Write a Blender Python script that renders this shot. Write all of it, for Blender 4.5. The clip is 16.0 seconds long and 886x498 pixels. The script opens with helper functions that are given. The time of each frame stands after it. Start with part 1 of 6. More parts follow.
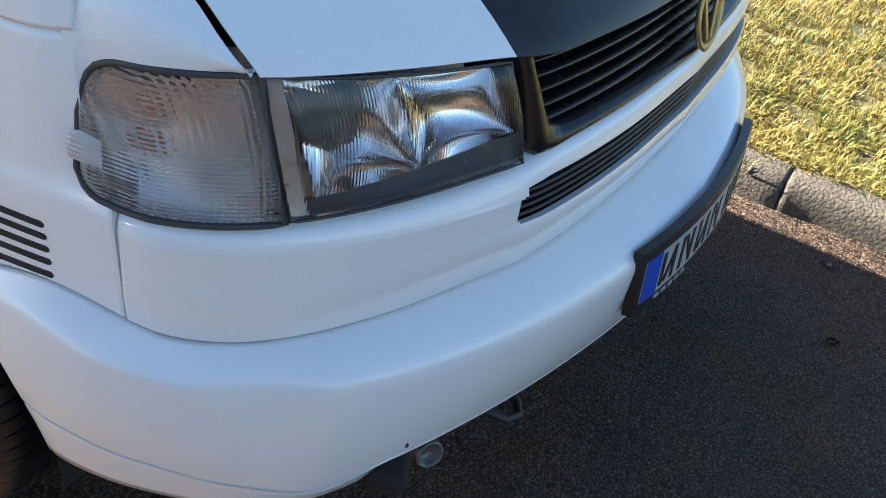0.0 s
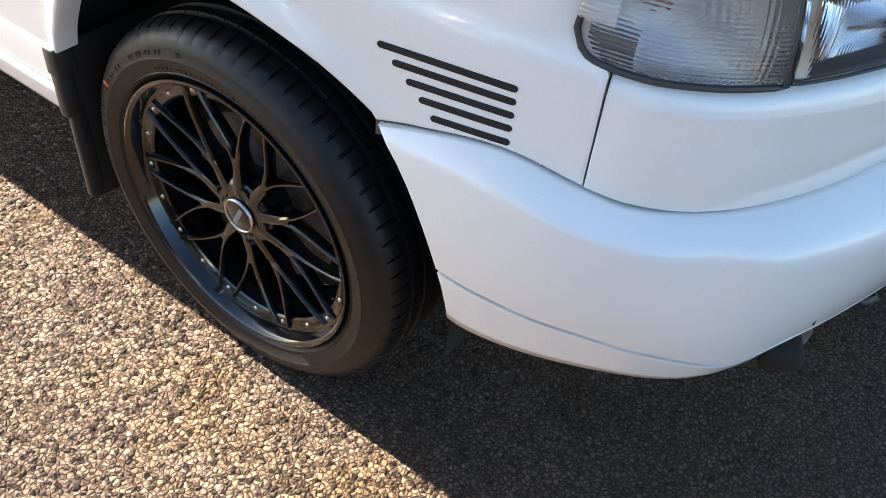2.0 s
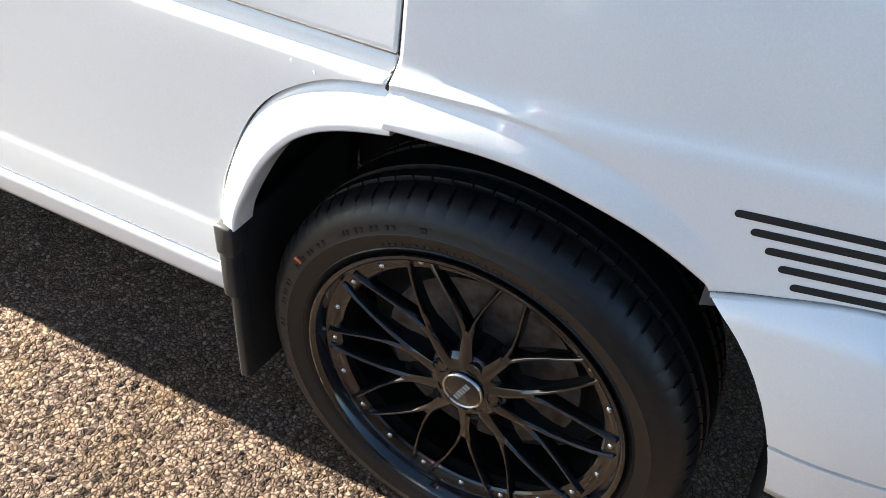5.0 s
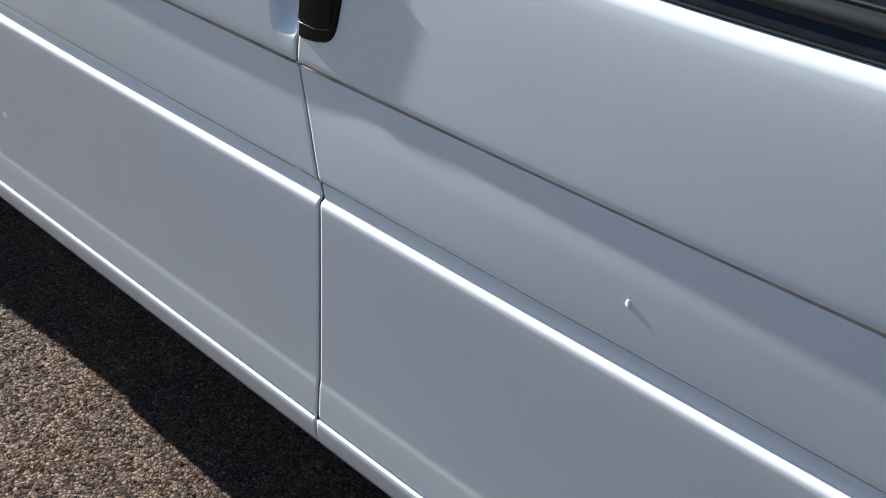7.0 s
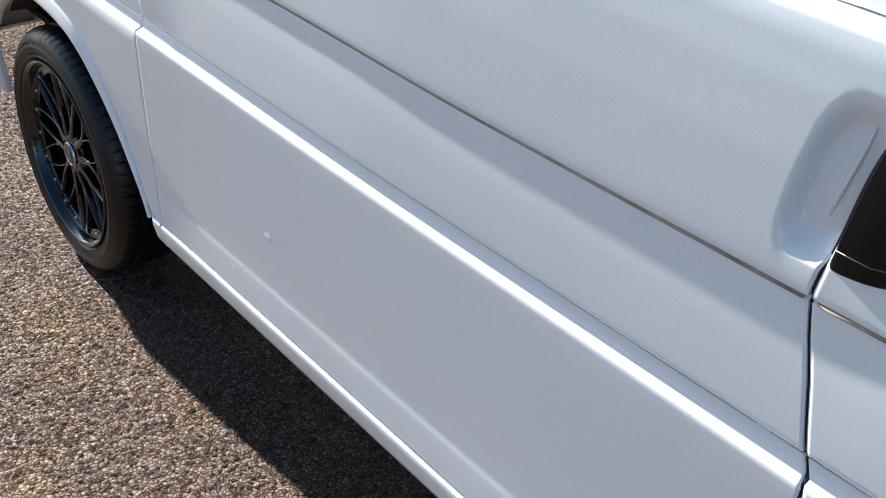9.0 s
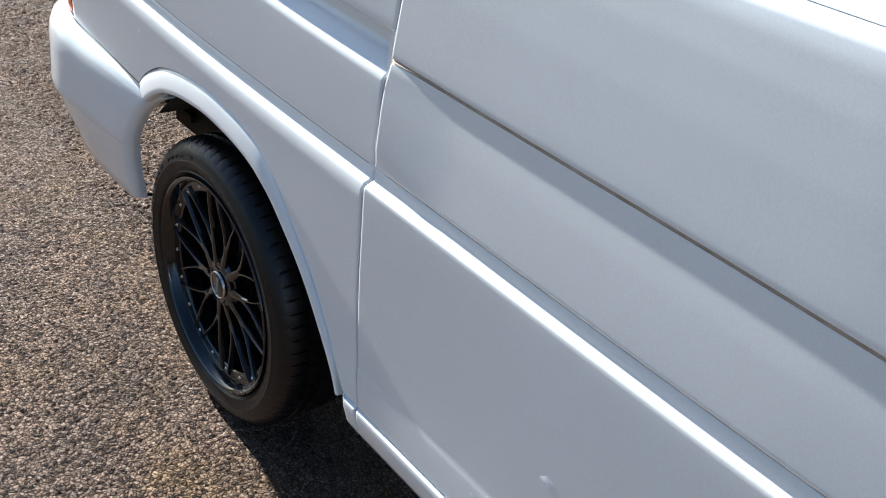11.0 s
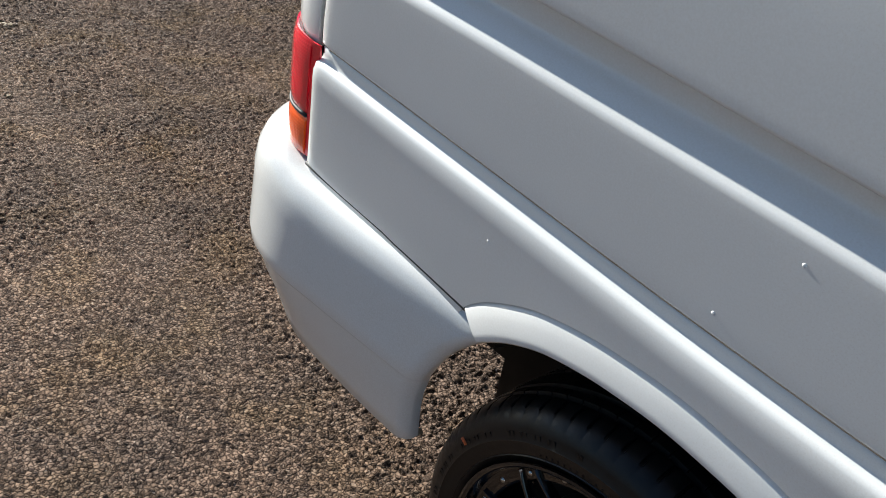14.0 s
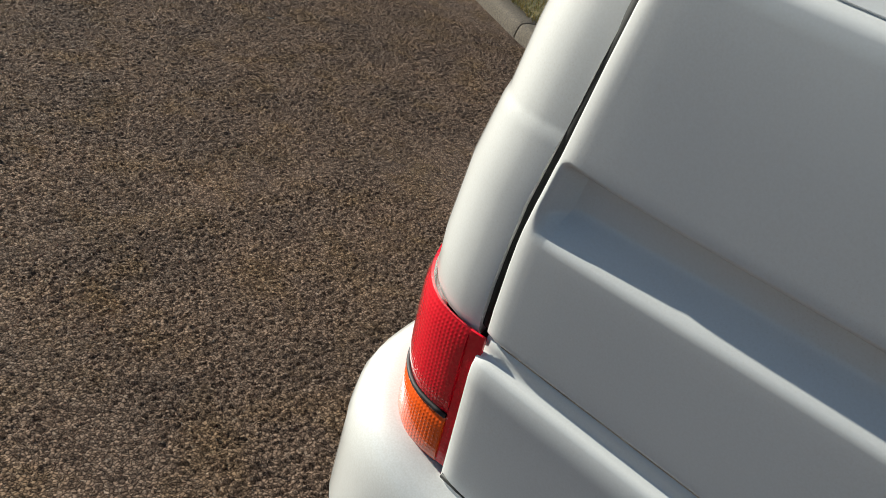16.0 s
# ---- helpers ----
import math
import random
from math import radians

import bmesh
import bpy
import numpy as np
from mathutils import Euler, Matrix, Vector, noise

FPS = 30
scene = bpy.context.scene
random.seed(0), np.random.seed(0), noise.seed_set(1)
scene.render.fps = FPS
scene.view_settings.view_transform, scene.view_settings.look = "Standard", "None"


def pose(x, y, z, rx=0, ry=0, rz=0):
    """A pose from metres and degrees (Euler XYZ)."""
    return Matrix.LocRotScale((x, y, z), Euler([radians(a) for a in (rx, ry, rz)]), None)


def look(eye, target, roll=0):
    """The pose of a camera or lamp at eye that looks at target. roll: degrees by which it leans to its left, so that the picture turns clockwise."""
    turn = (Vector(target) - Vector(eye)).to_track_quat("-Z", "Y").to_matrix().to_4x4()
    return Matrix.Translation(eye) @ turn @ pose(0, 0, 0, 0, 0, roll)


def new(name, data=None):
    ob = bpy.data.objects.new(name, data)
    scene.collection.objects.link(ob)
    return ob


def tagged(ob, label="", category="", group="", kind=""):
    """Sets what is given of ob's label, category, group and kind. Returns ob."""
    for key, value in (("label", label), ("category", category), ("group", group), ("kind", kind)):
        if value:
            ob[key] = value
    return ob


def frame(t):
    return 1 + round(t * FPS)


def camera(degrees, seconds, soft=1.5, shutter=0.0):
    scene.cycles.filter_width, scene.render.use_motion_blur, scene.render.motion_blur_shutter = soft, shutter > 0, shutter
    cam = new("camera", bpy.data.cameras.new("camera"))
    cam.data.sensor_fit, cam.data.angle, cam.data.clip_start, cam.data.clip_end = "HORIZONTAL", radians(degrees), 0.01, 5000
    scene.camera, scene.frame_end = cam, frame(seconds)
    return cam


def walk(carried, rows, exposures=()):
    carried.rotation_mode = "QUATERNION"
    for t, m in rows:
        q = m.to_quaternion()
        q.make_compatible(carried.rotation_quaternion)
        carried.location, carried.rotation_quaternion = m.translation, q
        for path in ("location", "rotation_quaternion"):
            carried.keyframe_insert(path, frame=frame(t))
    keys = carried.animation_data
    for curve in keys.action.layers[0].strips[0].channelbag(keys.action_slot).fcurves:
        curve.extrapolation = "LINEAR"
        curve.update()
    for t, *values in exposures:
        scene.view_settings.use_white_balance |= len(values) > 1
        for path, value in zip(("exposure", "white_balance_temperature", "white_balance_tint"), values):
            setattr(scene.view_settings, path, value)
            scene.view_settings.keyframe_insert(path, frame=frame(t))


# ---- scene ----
cam = camera(53.0, 16.0, soft=0.75)

# camera path: seconds, eye, target, roll
PATH = [
    (0, (1.156, -0.398, 1.369), (0.445, 1.024, 0.155), 9.5),
    (0.5, (1.114, -0.44, 1.335), (0.43, 0.89, 0.007), 9.8),
    (1, (1.015, -0.505, 1.301), (0.303, 0.745, -0.089), 9.5),
    (1.5, (0.91, -0.568, 1.282), (0.159, 0.645, -0.12), 8.3),
    (2, (0.819, -0.645, 1.285), (0.056, 0.567, -0.112), 6.4),
    (2.5, (0.741, -0.66, 1.276), (-0.046, 0.526, -0.128), 3.6),
    (3, (0.594, -0.63, 1.238), (-0.152, 0.56, -0.186), 2.4),
    (3.2, (0.548, -0.626, 1.235), (-0.171, 0.576, -0.192), 2.3),
    (5.3, (0.261, -0.737, 1.284), (-0.391, 0.694, 0.048), 5.1),
    (5.5, (0.225, -0.751, 1.321), (-0.489, 0.703, 0.149), 5.4),
    (6, (0.098, -0.752, 1.359), (-0.762, 0.702, 0.289), 5.2),
    (6.5, (-0.064, -0.724, 1.387), (-1.036, 0.662, 0.323), 5.5),
    (7, (-0.231, -0.729, 1.397), (-1.265, 0.622, 0.345), 6.7),
    (7.5, (-0.414, -0.75, 1.402), (-1.475, 0.571, 0.339), 6.1),
    (8, (-0.544, -0.754, 1.398), (-1.649, 0.538, 0.344), 6.1),
    (8.5, (-0.715, -0.691, 1.407), (-1.863, 0.552, 0.341), 5.7),
    (9, (-0.835, -0.685, 1.406), (-2.029, 0.509, 0.335), 5.8),
    (9.2, (-0.91, -0.698, 1.419), (-2.099, 0.497, 0.344), 6.4),
    (11.3, (-1.546, -0.694, 1.39), (-2.828, 0.474, 0.396), 8.3),
    (11.5, (-1.622, -0.701, 1.386), (-2.908, 0.466, 0.395), 8.7),
    (12, (-1.845, -0.744, 1.387), (-3.105, 0.449, 0.393), 8.8),
    (12.5, (-2.005, -0.781, 1.395), (-3.237, 0.443, 0.403), 9.3),
    (13, (-2.199, -0.739, 1.389), (-3.439, 0.469, 0.388), 9.5),
    (13.5, (-2.39, -0.699, 1.397), (-3.614, 0.486, 0.349), 9.9),
    (14, (-2.573, -0.717, 1.373), (-3.75, 0.494, 0.3), 10.2),
    (14.5, (-2.784, -0.745, 1.377), (-3.896, 0.517, 0.296), 11.2),
    (15, (-2.946, -0.727, 1.366), (-4.043, 0.534, 0.268), 11.0),
    (15.5, (-3.106, -0.669, 1.397), (-4.2, 0.621, 0.33), 11.4),
    (16, (-3.218, -0.647, 1.421), (-4.217, 0.775, 0.43), 13.5),
]
walk(cam, [(t, look(eye, target, roll)) for t, eye, target, roll in PATH],
     exposures=[(0, 2.85, 5700, 7), (0.7, 3.1, 5780, 7), (1.5, 3.36, 6050, 7), (3.2, 3.2, 5950, 7), (5.5, 3.0, 5700, 4), (6.0, 2.15, 5330, 4), (6.3, 1.82, 5230, 4), (7, 1.42, 5150, 5), (8, 1.95, 5200, 6), (9, 2.05, 5230, 6), (11.3, 1.76, 5180, 5), (12.3, 1.80, 5250, 5), (14.0, 1.22, 5450, 5), (15.0, 1.03, 5550, 4), (15.5, 0.83, 5620, 3), (16, 0.64, 5680, 2)])


# ---- light ----
SUN_ELEV, SUN_AZ = radians(25.0), radians(1.5)
world = bpy.data.worlds.new("sky")
scene.world = world
world.use_nodes = True
wn = world.node_tree.nodes
sky = wn.new("ShaderNodeTexSky")
sky.sky_type = "NISHITA"
sky.sun_disc = False
sky.sun_elevation = SUN_ELEV
sky.sun_rotation = radians(270.0) - SUN_AZ
sky.air_density, sky.dust_density, sky.ozone_density = 1.0, 1.0, 1.2
wn["Background"].inputs["Strength"].default_value = 0.038
world.node_tree.links.new(sky.outputs[0], wn["Background"].inputs["Color"])
sun_data = bpy.data.lights.new("sun", "SUN")
sun_data.energy, sun_data.angle, sun_data.color = 5.0, radians(0.55), (1.0, 0.87, 0.70)
sun = new("sun", sun_data)
travel = Vector((math.cos(SUN_ELEV) * math.cos(SUN_AZ), math.cos(SUN_ELEV) * math.sin(SUN_AZ), -math.sin(SUN_ELEV)))
sun.matrix_world = look(-20 * travel, (0, 0, 0))


# ---- materials ----
def material(name, color, rough=0.5, metal=0.0, coat=0.0, coat_rough=0.03, spec=0.5):
    m = bpy.data.materials.new(name)
    m.use_nodes = True
    b = m.node_tree.nodes["Principled BSDF"]
    b.inputs["Base Color"].default_value = (*color, 1)
    b.inputs["Roughness"].default_value = rough
    b.inputs["Metallic"].default_value = metal
    b.inputs["Coat Weight"].default_value = coat
    b.inputs["Coat Roughness"].default_value = coat_rough
    b.inputs["Specular IOR Level"].default_value = spec
    return m


def node(m, kind, **values):
    n = m.node_tree.nodes.new(kind)
    for key, value in values.items():
        if key in n.inputs:
            n.inputs[key].default_value = value
    return n


def link(m, a, b):
    m.node_tree.links.new(a, b)


def coords(m):
    return node(m, "ShaderNodeTexCoord").outputs["Object"]


def ramp(m, source, stops):
    r = node(m, "ShaderNodeValToRGB")
    while len(r.color_ramp.elements) < len(stops):
        r.color_ramp.elements.new(0.5)
    for e, (at, c) in zip(r.color_ramp.elements, stops):
        e.position, e.color = at, (*c, 1)
    link(m, source, r.inputs["Fac"])
    return r.outputs["Color"]


def bsdf(m):
    return m.node_tree.nodes["Principled BSDF"]


def bumped(m, height, strength, distance, base=None):
    b = node(m, "ShaderNodeBump", Strength=strength, Distance=distance)
    link(m, height, b.inputs["Height"])
    if base is not None:
        link(m, base, b.inputs["Normal"])
    link(m, b.outputs["Normal"], bsdf(m).inputs["Normal"])
    return b.outputs["Normal"]


def grained(m, low, high, scale, detail=6.0, rough=None, bump=0.0, distance=0.002):
    """Colour between two tones by noise, at the size of 1/scale metres, with matching relief."""
    n = node(m, "ShaderNodeTexNoise", Scale=scale, Detail=detail, Roughness=0.6)
    link(m, coords(m), n.inputs["Vector"])
    link(m, ramp(m, n.outputs["Fac"], [(0.3, low), (0.7, high)]), bsdf(m).inputs["Base Color"])
    if rough:
        link(m, ramp(m, n.outputs["Fac"], [(0.3, (rough[0],) * 3), (0.7, (rough[1],) * 3)]), bsdf(m).inputs["Roughness"])
    if bump:
        bumped(m, n.outputs["Fac"], bump, distance)
    return m


def paint(name, dust):
    """White car paint under clear lacquer, with a film of road dust and specks towards its dusty parts."""
    m = material(name, (0.78, 0.78, 0.765), 0.38, 0.0, 1.0, 0.04)
    c = coords(m)
    big = node(m, "ShaderNodeTexNoise", Scale=2.3, Detail=5.0, Roughness=0.6)
    fine = node(m, "ShaderNodeTexNoise", Scale=420.0, Detail=2.0)
    peel = node(m, "ShaderNodeTexNoise", Scale=190.0, Detail=1.0)
    for n in (big, fine, peel):
        link(m, c, n.inputs["Vector"])
    film = node(m, "ShaderNodeMath")
    film.operation = "MULTIPLY"
    link(m, big.outputs["Fac"], film.inputs[0])
    link(m, fine.outputs["Fac"], film.inputs[1])
    link(m, ramp(m, film.outputs[0], [(0.12, (0.83, 0.83, 0.815)), (0.42, (0.83 - dust, 0.825 - dust * 1.05, 0.805 - dust * 1.2))]), bsdf(m).inputs["Base Color"])
    link(m, ramp(m, film.outputs[0], [(0.15, (0.02,) * 3), (0.5, (0.03 + dust * 2,) * 3)]), bsdf(m).inputs["Coat Roughness"])
    # scattered specks of dried road spray
    speck = node(m, "ShaderNodeTexVoronoi", Scale=330.0)
    where = node(m, "ShaderNodeTexNoise", Scale=3.1, Detail=4.0)
    for n in (speck, where):
        link(m, c, n.inputs["Vector"])
    dot = ramp(m, speck.outputs["Distance"], [(0.16, (1.0,) * 3), (0.32, (0.0,) * 3)])
    some = ramp(m, where.outputs["Fac"], [(0.42, (0.0,) * 3), (0.72, (0.10 + dust * 1.5,) * 3)])
    both = node(m, "ShaderNodeMath")
    both.operation = "MULTIPLY"
    link(m, dot, both.inputs[0])
    link(m, some, both.inputs[1])
    mixed = node(m, "ShaderNodeMix")
    mixed.data_type = "RGBA"
    link(m, both.outputs[0], mixed.inputs["Factor"])
    link(m, bsdf(m).inputs["Base Color"].links[0].from_socket, mixed.inputs["A"])
    mixed.inputs["B"].default_value = (0.56, 0.49, 0.41, 1)
    link(m, mixed.outputs["Result"], bsdf(m).inputs["Base Color"])
    bumped(m, peel.outputs["Fac"], 0.03, 0.0005)
    return m


WHITE = paint("white_lacquer", 0.05)
SPRAYED = paint("white_lacquer_sprayed", 0.07)
DUSTY = paint("white_lacquer_dusty", 0.10)
BLACK_PAINT = grained(material("satin_black_paint", (0.012, 0.012, 0.013), 0.25, 0, 0.12, 0.1, 0.35), (0.008, 0.008, 0.009), (0.013, 0.0125, 0.0125), 35, rough=(0.2, 0.3))
PLASTIC = grained(material("black_plastic", (0.02, 0.02, 0.02), 0.5), (0.014, 0.014, 0.014), (0.026, 0.025, 0.024), 300, rough=(0.4, 0.6), bump=0.12, distance=0.0004)
HANDLE = grained(material("handle_plastic", (0.012, 0.012, 0.013), 0.35, spec=0.28), (0.003, 0.003, 0.0035), (0.006, 0.006, 0.0065), 500, rough=(0.18, 0.26), bump=0.03, distance=0.0002)
DARK = grained(material("underbody_black", (0.01, 0.01, 0.01), 0.85), (0.006, 0.006, 0.006), (0.018, 0.016, 0.014), 30, rough=(0.7, 0.95), bump=0.3)
# black of the rubber seals, and of the tubes that darken shut gaps
SEAL_AND_GAP = material("seal_and_gap_black", (0.012, 0.012, 0.012), 0.6)
RUBBER = grained(material("tyre_rubber", (0.01, 0.01, 0.01), 0.5, spec=0.34), (0.005, 0.005, 0.005), (0.012, 0.0115, 0.0115), 110, rough=(0.32, 0.52), bump=0.35, distance=0.001)
# darker copy of the tyre rubber, for the rear wheels
BLACK_RUBBER = grained(material("dark_tyre_rubber", (0.006, 0.006, 0.006), 0.4, spec=0.35), (0.003, 0.003, 0.0035), (0.009, 0.009, 0.009), 110, rough=(0.28, 0.5), bump=0.35, distance=0.001)
RIM = grained(material("gloss_black_alloy", (0.006, 0.006, 0.007), 0.2, 0.0, 0.6, 0.03, 0.45), (0.003, 0.003, 0.0035), (0.006, 0.0055, 0.0055), 60, rough=(0.10, 0.18))
STEEL = grained(material("steel", (0.62, 0.61, 0.59), 0.28, 1.0), (0.5, 0.49, 0.47), (0.68, 0.67, 0.65), 90, rough=(0.2, 0.4))
GREY_STEEL = grained(material("weathered_steel", (0.2, 0.19, 0.18), 0.45, 0.8), (0.08, 0.075, 0.07), (0.3, 0.29, 0.27), 60, rough=(0.35, 0.7), bump=0.2)
DISC = grained(material("brake_iron", (0.12, 0.11, 0.1), 0.5, 0.7), (0.05, 0.045, 0.04), (0.16, 0.15, 0.14), 40)
REFLECTOR = grained(material("chrome_reflector", (0.9, 0.9, 0.89), 0.08, 1.0), (0.84, 0.84, 0.83), (0.93, 0.93, 0.92), 30, rough=(0.05, 0.12))
SATIN_BOWL = grained(material("satin_reflector", (0.9, 0.87, 0.82), 0.35, 1.0), (0.86, 0.82, 0.77), (0.94, 0.91, 0.86), 30, rough=(0.14, 0.24))
SILVER = grained(material("silver_housing", (0.5, 0.49, 0.47), 0.35, 0.6), (0.42, 0.41, 0.39), (0.56, 0.55, 0.53), 60, rough=(0.25, 0.45))
BEZEL = grained(material("smoked_bezel", (0.03, 0.032, 0.035), 0.3), (0.010, 0.010, 0.011), (0.018, 0.019, 0.020), 60, rough=(0.25, 0.4))
SEAM_GREY = material("seam_shade_grey", (0.07, 0.07, 0.07), 0.7)
GRIME = grained(material("brown_grime", (0.40, 0.33, 0.25), 0.9), (0.26, 0.20, 0.14), (0.50, 0.42, 0.33), 25)
BRASS = material("dull_gold", (0.45, 0.33, 0.13), 0.4, 0.8)
MARK = material("grey_marking", (0.30, 0.30, 0.29), 0.5)
ORANGE = material("orange_mark", (0.55, 0.12, 0.03), 0.6)
PLATE_WHITE = material("plate_white", (0.38, 0.38, 0.37), 0.35)
PLATE_BLUE = material("plate_blue", (0.02, 0.07, 0.42), 0.35)
PLATE_INK = material("plate_ink", (0.012, 0.012, 0.014), 0.4)
# white of the droplets, and of the reflections painted on the side panel
PALE_SPOT = material("droplet_and_reflection_white", (0.88, 0.88, 0.87), 0.4)


def glass(name, tint, rough=0.02, ribs=None, bump=0.3):
    m = material(name, tint, rough)
    b = bsdf(m)
    b.inputs["Transmission Weight"].default_value = 1.0
    b.inputs["IOR"].default_value = 1.45
    if ribs:
        total = None
        for direction, scale in ribs:
            w = node(m, "ShaderNodeTexWave", Scale=scale, Distortion=0.0)
            w.wave_type, w.bands_direction = "BANDS", direction
            link(m, coords(m), w.inputs["Vector"])
            if total is None:
                total = w.outputs["Fac"]
            else:
                a = node(m, "ShaderNodeMath")
                a.operation = "ADD"
                link(m, total, a.inputs[0])
                link(m, w.outputs["Fac"], a.inputs[1])
                total = a.outputs[0]
        bumped(m, total, bump, 0.002)
    return m


def milky(name, tint, rough, ribs, bump, clear):
    """Lamp glass that scatters a part of the light in its mouldings."""
    m = glass(name, tint, rough, ribs, bump)
    bsdf(m).inputs["Transmission Weight"].default_value = clear
    return m


def lens(name, color, ribs, bump=0.5):
    """A coloured moulded lamp lens: shiny, with fine ribs that glint."""
    m = material(name, color, 0.12, 0.0, 1.0, 0.03)
    total = None
    for direction, scale in ribs:
        w = node(m, "ShaderNodeTexWave", Scale=scale, Distortion=0.0)
        w.wave_type, w.bands_direction = "BANDS", direction
        link(m, coords(m), w.inputs["Vector"])
        if total is None:
            total = w.outputs["Fac"]
        else:
            a = node(m, "ShaderNodeMath")
            a.operation = "MULTIPLY"
            link(m, total, a.inputs[0])
            link(m, w.outputs["Fac"], a.inputs[1])
            total = a.outputs[0]
    bumped(m, total, bump, 0.001)
    return m


CLEAR = milky("clear_lamp_glass", (0.94, 0.94, 0.93), 0.015, [("Y", 105.0)], 0.22, 0.985)
RIBBED = milky("ribbed_lamp_glass", (0.96, 0.91, 0.86), 0.03, [("Y", 62.0), ("Z", 62.0)], 1.3, 0.90)
MARKER = milky("clear_marker_plastic", (0.95, 0.93, 0.9), 0.05, [("Z", 60.0)], 0.5, 0.62)
WINDOW = glass("window_glass", (0.75, 0.8, 0.78), 0.0)
LAMP_RUBBER = material("grey_lamp_seal", (0.045, 0.045, 0.045), 0.5)
RED = lens("red_lamp_lens", (0.82, 0.005, 0.024), [("X", 58.0), ("Z", 58.0)], 0.4)
AMBER = lens("amber_lamp_lens", (0.92, 0.11, 0.005), [("X", 58.0), ("Z", 58.0)], 0.4)


def multiply(m, a, b):
    mix = node(m, "ShaderNodeMix")
    mix.data_type, mix.blend_type = "RGBA", "MULTIPLY"
    mix.inputs["Factor"].default_value = 1.0
    link(m, a, mix.inputs["A"])
    link(m, b, mix.inputs["B"])
    return mix.outputs["Result"]


def vector(m, operation, a, b):
    n = node(m, "ShaderNodeVectorMath")
    n.operation = operation
    for socket, value in ((n.inputs[0], a), (n.inputs[1], b)):
        if isinstance(value, tuple):
            socket.default_value = value
        else:
            link(m, value, socket)
    return n.outputs["Value" if operation == "DOT_PRODUCT" else "Vector"]


def added(m, a, b, times):
    """a + b * times"""
    n = node(m, "ShaderNodeMath")
    n.operation = "MULTIPLY_ADD"
    n.inputs[1].default_value = times
    link(m, b, n.inputs[0])
    if a is None:
        n.inputs[2].default_value = 0.0
    else:
        link(m, a, n.inputs[2])
    return n.outputs[0]


def asphalt(size, gain, deep, tilt, grey=0.0):
    """Broken chips in tar: each a tilted facet with its own tone, dark joints between them, worn and mossy patches."""
    m = material("asphalt", (0.05, 0.05, 0.05), 0.7, spec=0.12)
    c = coords(m)
    patch = node(m, "ShaderNodeTexNoise", Scale=2.6, Detail=6.0, Roughness=0.62)
    moss = node(m, "ShaderNodeTexNoise", Scale=4.3, Detail=5.0, Roughness=0.6)
    grit = node(m, "ShaderNodeTexNoise", Scale=420.0, Detail=3.0, Roughness=0.7)
    warp = node(m, "ShaderNodeTexNoise", Scale=110.0, Detail=3.0)
    for n in (patch, grit, moss, warp):
        link(m, c, n.inputs["Vector"])
    bent = vector(m, "ADD", c, vector(m, "MULTIPLY", warp.outputs["Color"], (0.010, 0.010, 0.0)))
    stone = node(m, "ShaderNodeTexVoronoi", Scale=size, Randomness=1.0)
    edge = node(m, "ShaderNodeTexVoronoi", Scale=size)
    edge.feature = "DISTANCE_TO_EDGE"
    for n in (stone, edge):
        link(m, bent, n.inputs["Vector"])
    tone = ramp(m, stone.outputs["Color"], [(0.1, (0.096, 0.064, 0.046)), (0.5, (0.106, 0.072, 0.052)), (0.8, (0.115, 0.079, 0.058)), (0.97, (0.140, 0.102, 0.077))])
    # joints darken softly into each chip: tar plus the shade of the gaps
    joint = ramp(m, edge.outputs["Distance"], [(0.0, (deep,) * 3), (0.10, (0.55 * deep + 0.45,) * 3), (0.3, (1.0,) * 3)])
    wear = ramp(m, patch.outputs["Fac"], [(0.3, (0.72 * gain, (0.73 + grey) * gain, (0.75 + 2 * grey) * gain)), (0.7, (1.14 * gain, (1.10 + grey) * gain, (1.04 + 2 * grey) * gain))])
    green = ramp(m, moss.outputs["Fac"], [(0.48, (1.0,) * 3), (0.72, (1.06, 1.0, 0.76))])
    # brightness put into the base colour: paler towards -x, where the render was dark
    along = node(m, "ShaderNodeSeparateXYZ")
    link(m, c, along.inputs[0])
    pale = node(m, "ShaderNodeMapRange")
    for k, v in zip(("From Min", "From Max", "To Min", "To Max"), (-2.0, 0.0, 1.35, 1.0)):
        pale.inputs[k].default_value = v
    link(m, along.outputs["X"], pale.inputs["Value"])
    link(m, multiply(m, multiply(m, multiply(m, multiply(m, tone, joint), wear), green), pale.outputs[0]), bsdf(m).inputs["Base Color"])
    # small polished grains glint
    link(m, ramp(m, grit.outputs["Fac"], [(0.3, (0.8,) * 3), (0.60, (0.92,) * 3), (0.66, (0.4,) * 3)]), bsdf(m).inputs["Roughness"])
    link(m, ramp(m, grit.outputs["Fac"], [(0.60, (0.08,) * 3), (0.66, (0.5,) * 3)]), bsdf(m).inputs["Specular IOR Level"])
    lean = vector(m, "MULTIPLY", vector(m, "SUBTRACT", stone.outputs["Color"], (0.5, 0.5, 0.5)), (tilt, tilt, 0.0))
    facet = vector(m, "DOT_PRODUCT", vector(m, "SUBTRACT", bent, stone.outputs["Position"]), lean)
    sunk = ramp(m, edge.outputs["Distance"], [(0.0, (0.0,) * 3), (0.08, (0.34,) * 3), (0.2, (0.7,) * 3), (0.45, (1.0,) * 3)])
    height = added(m, added(m, facet, sunk, 0.0024), grit.outputs["Fac"], 0.0016)
    bumped(m, height, 1.0, 1.0)
    return m


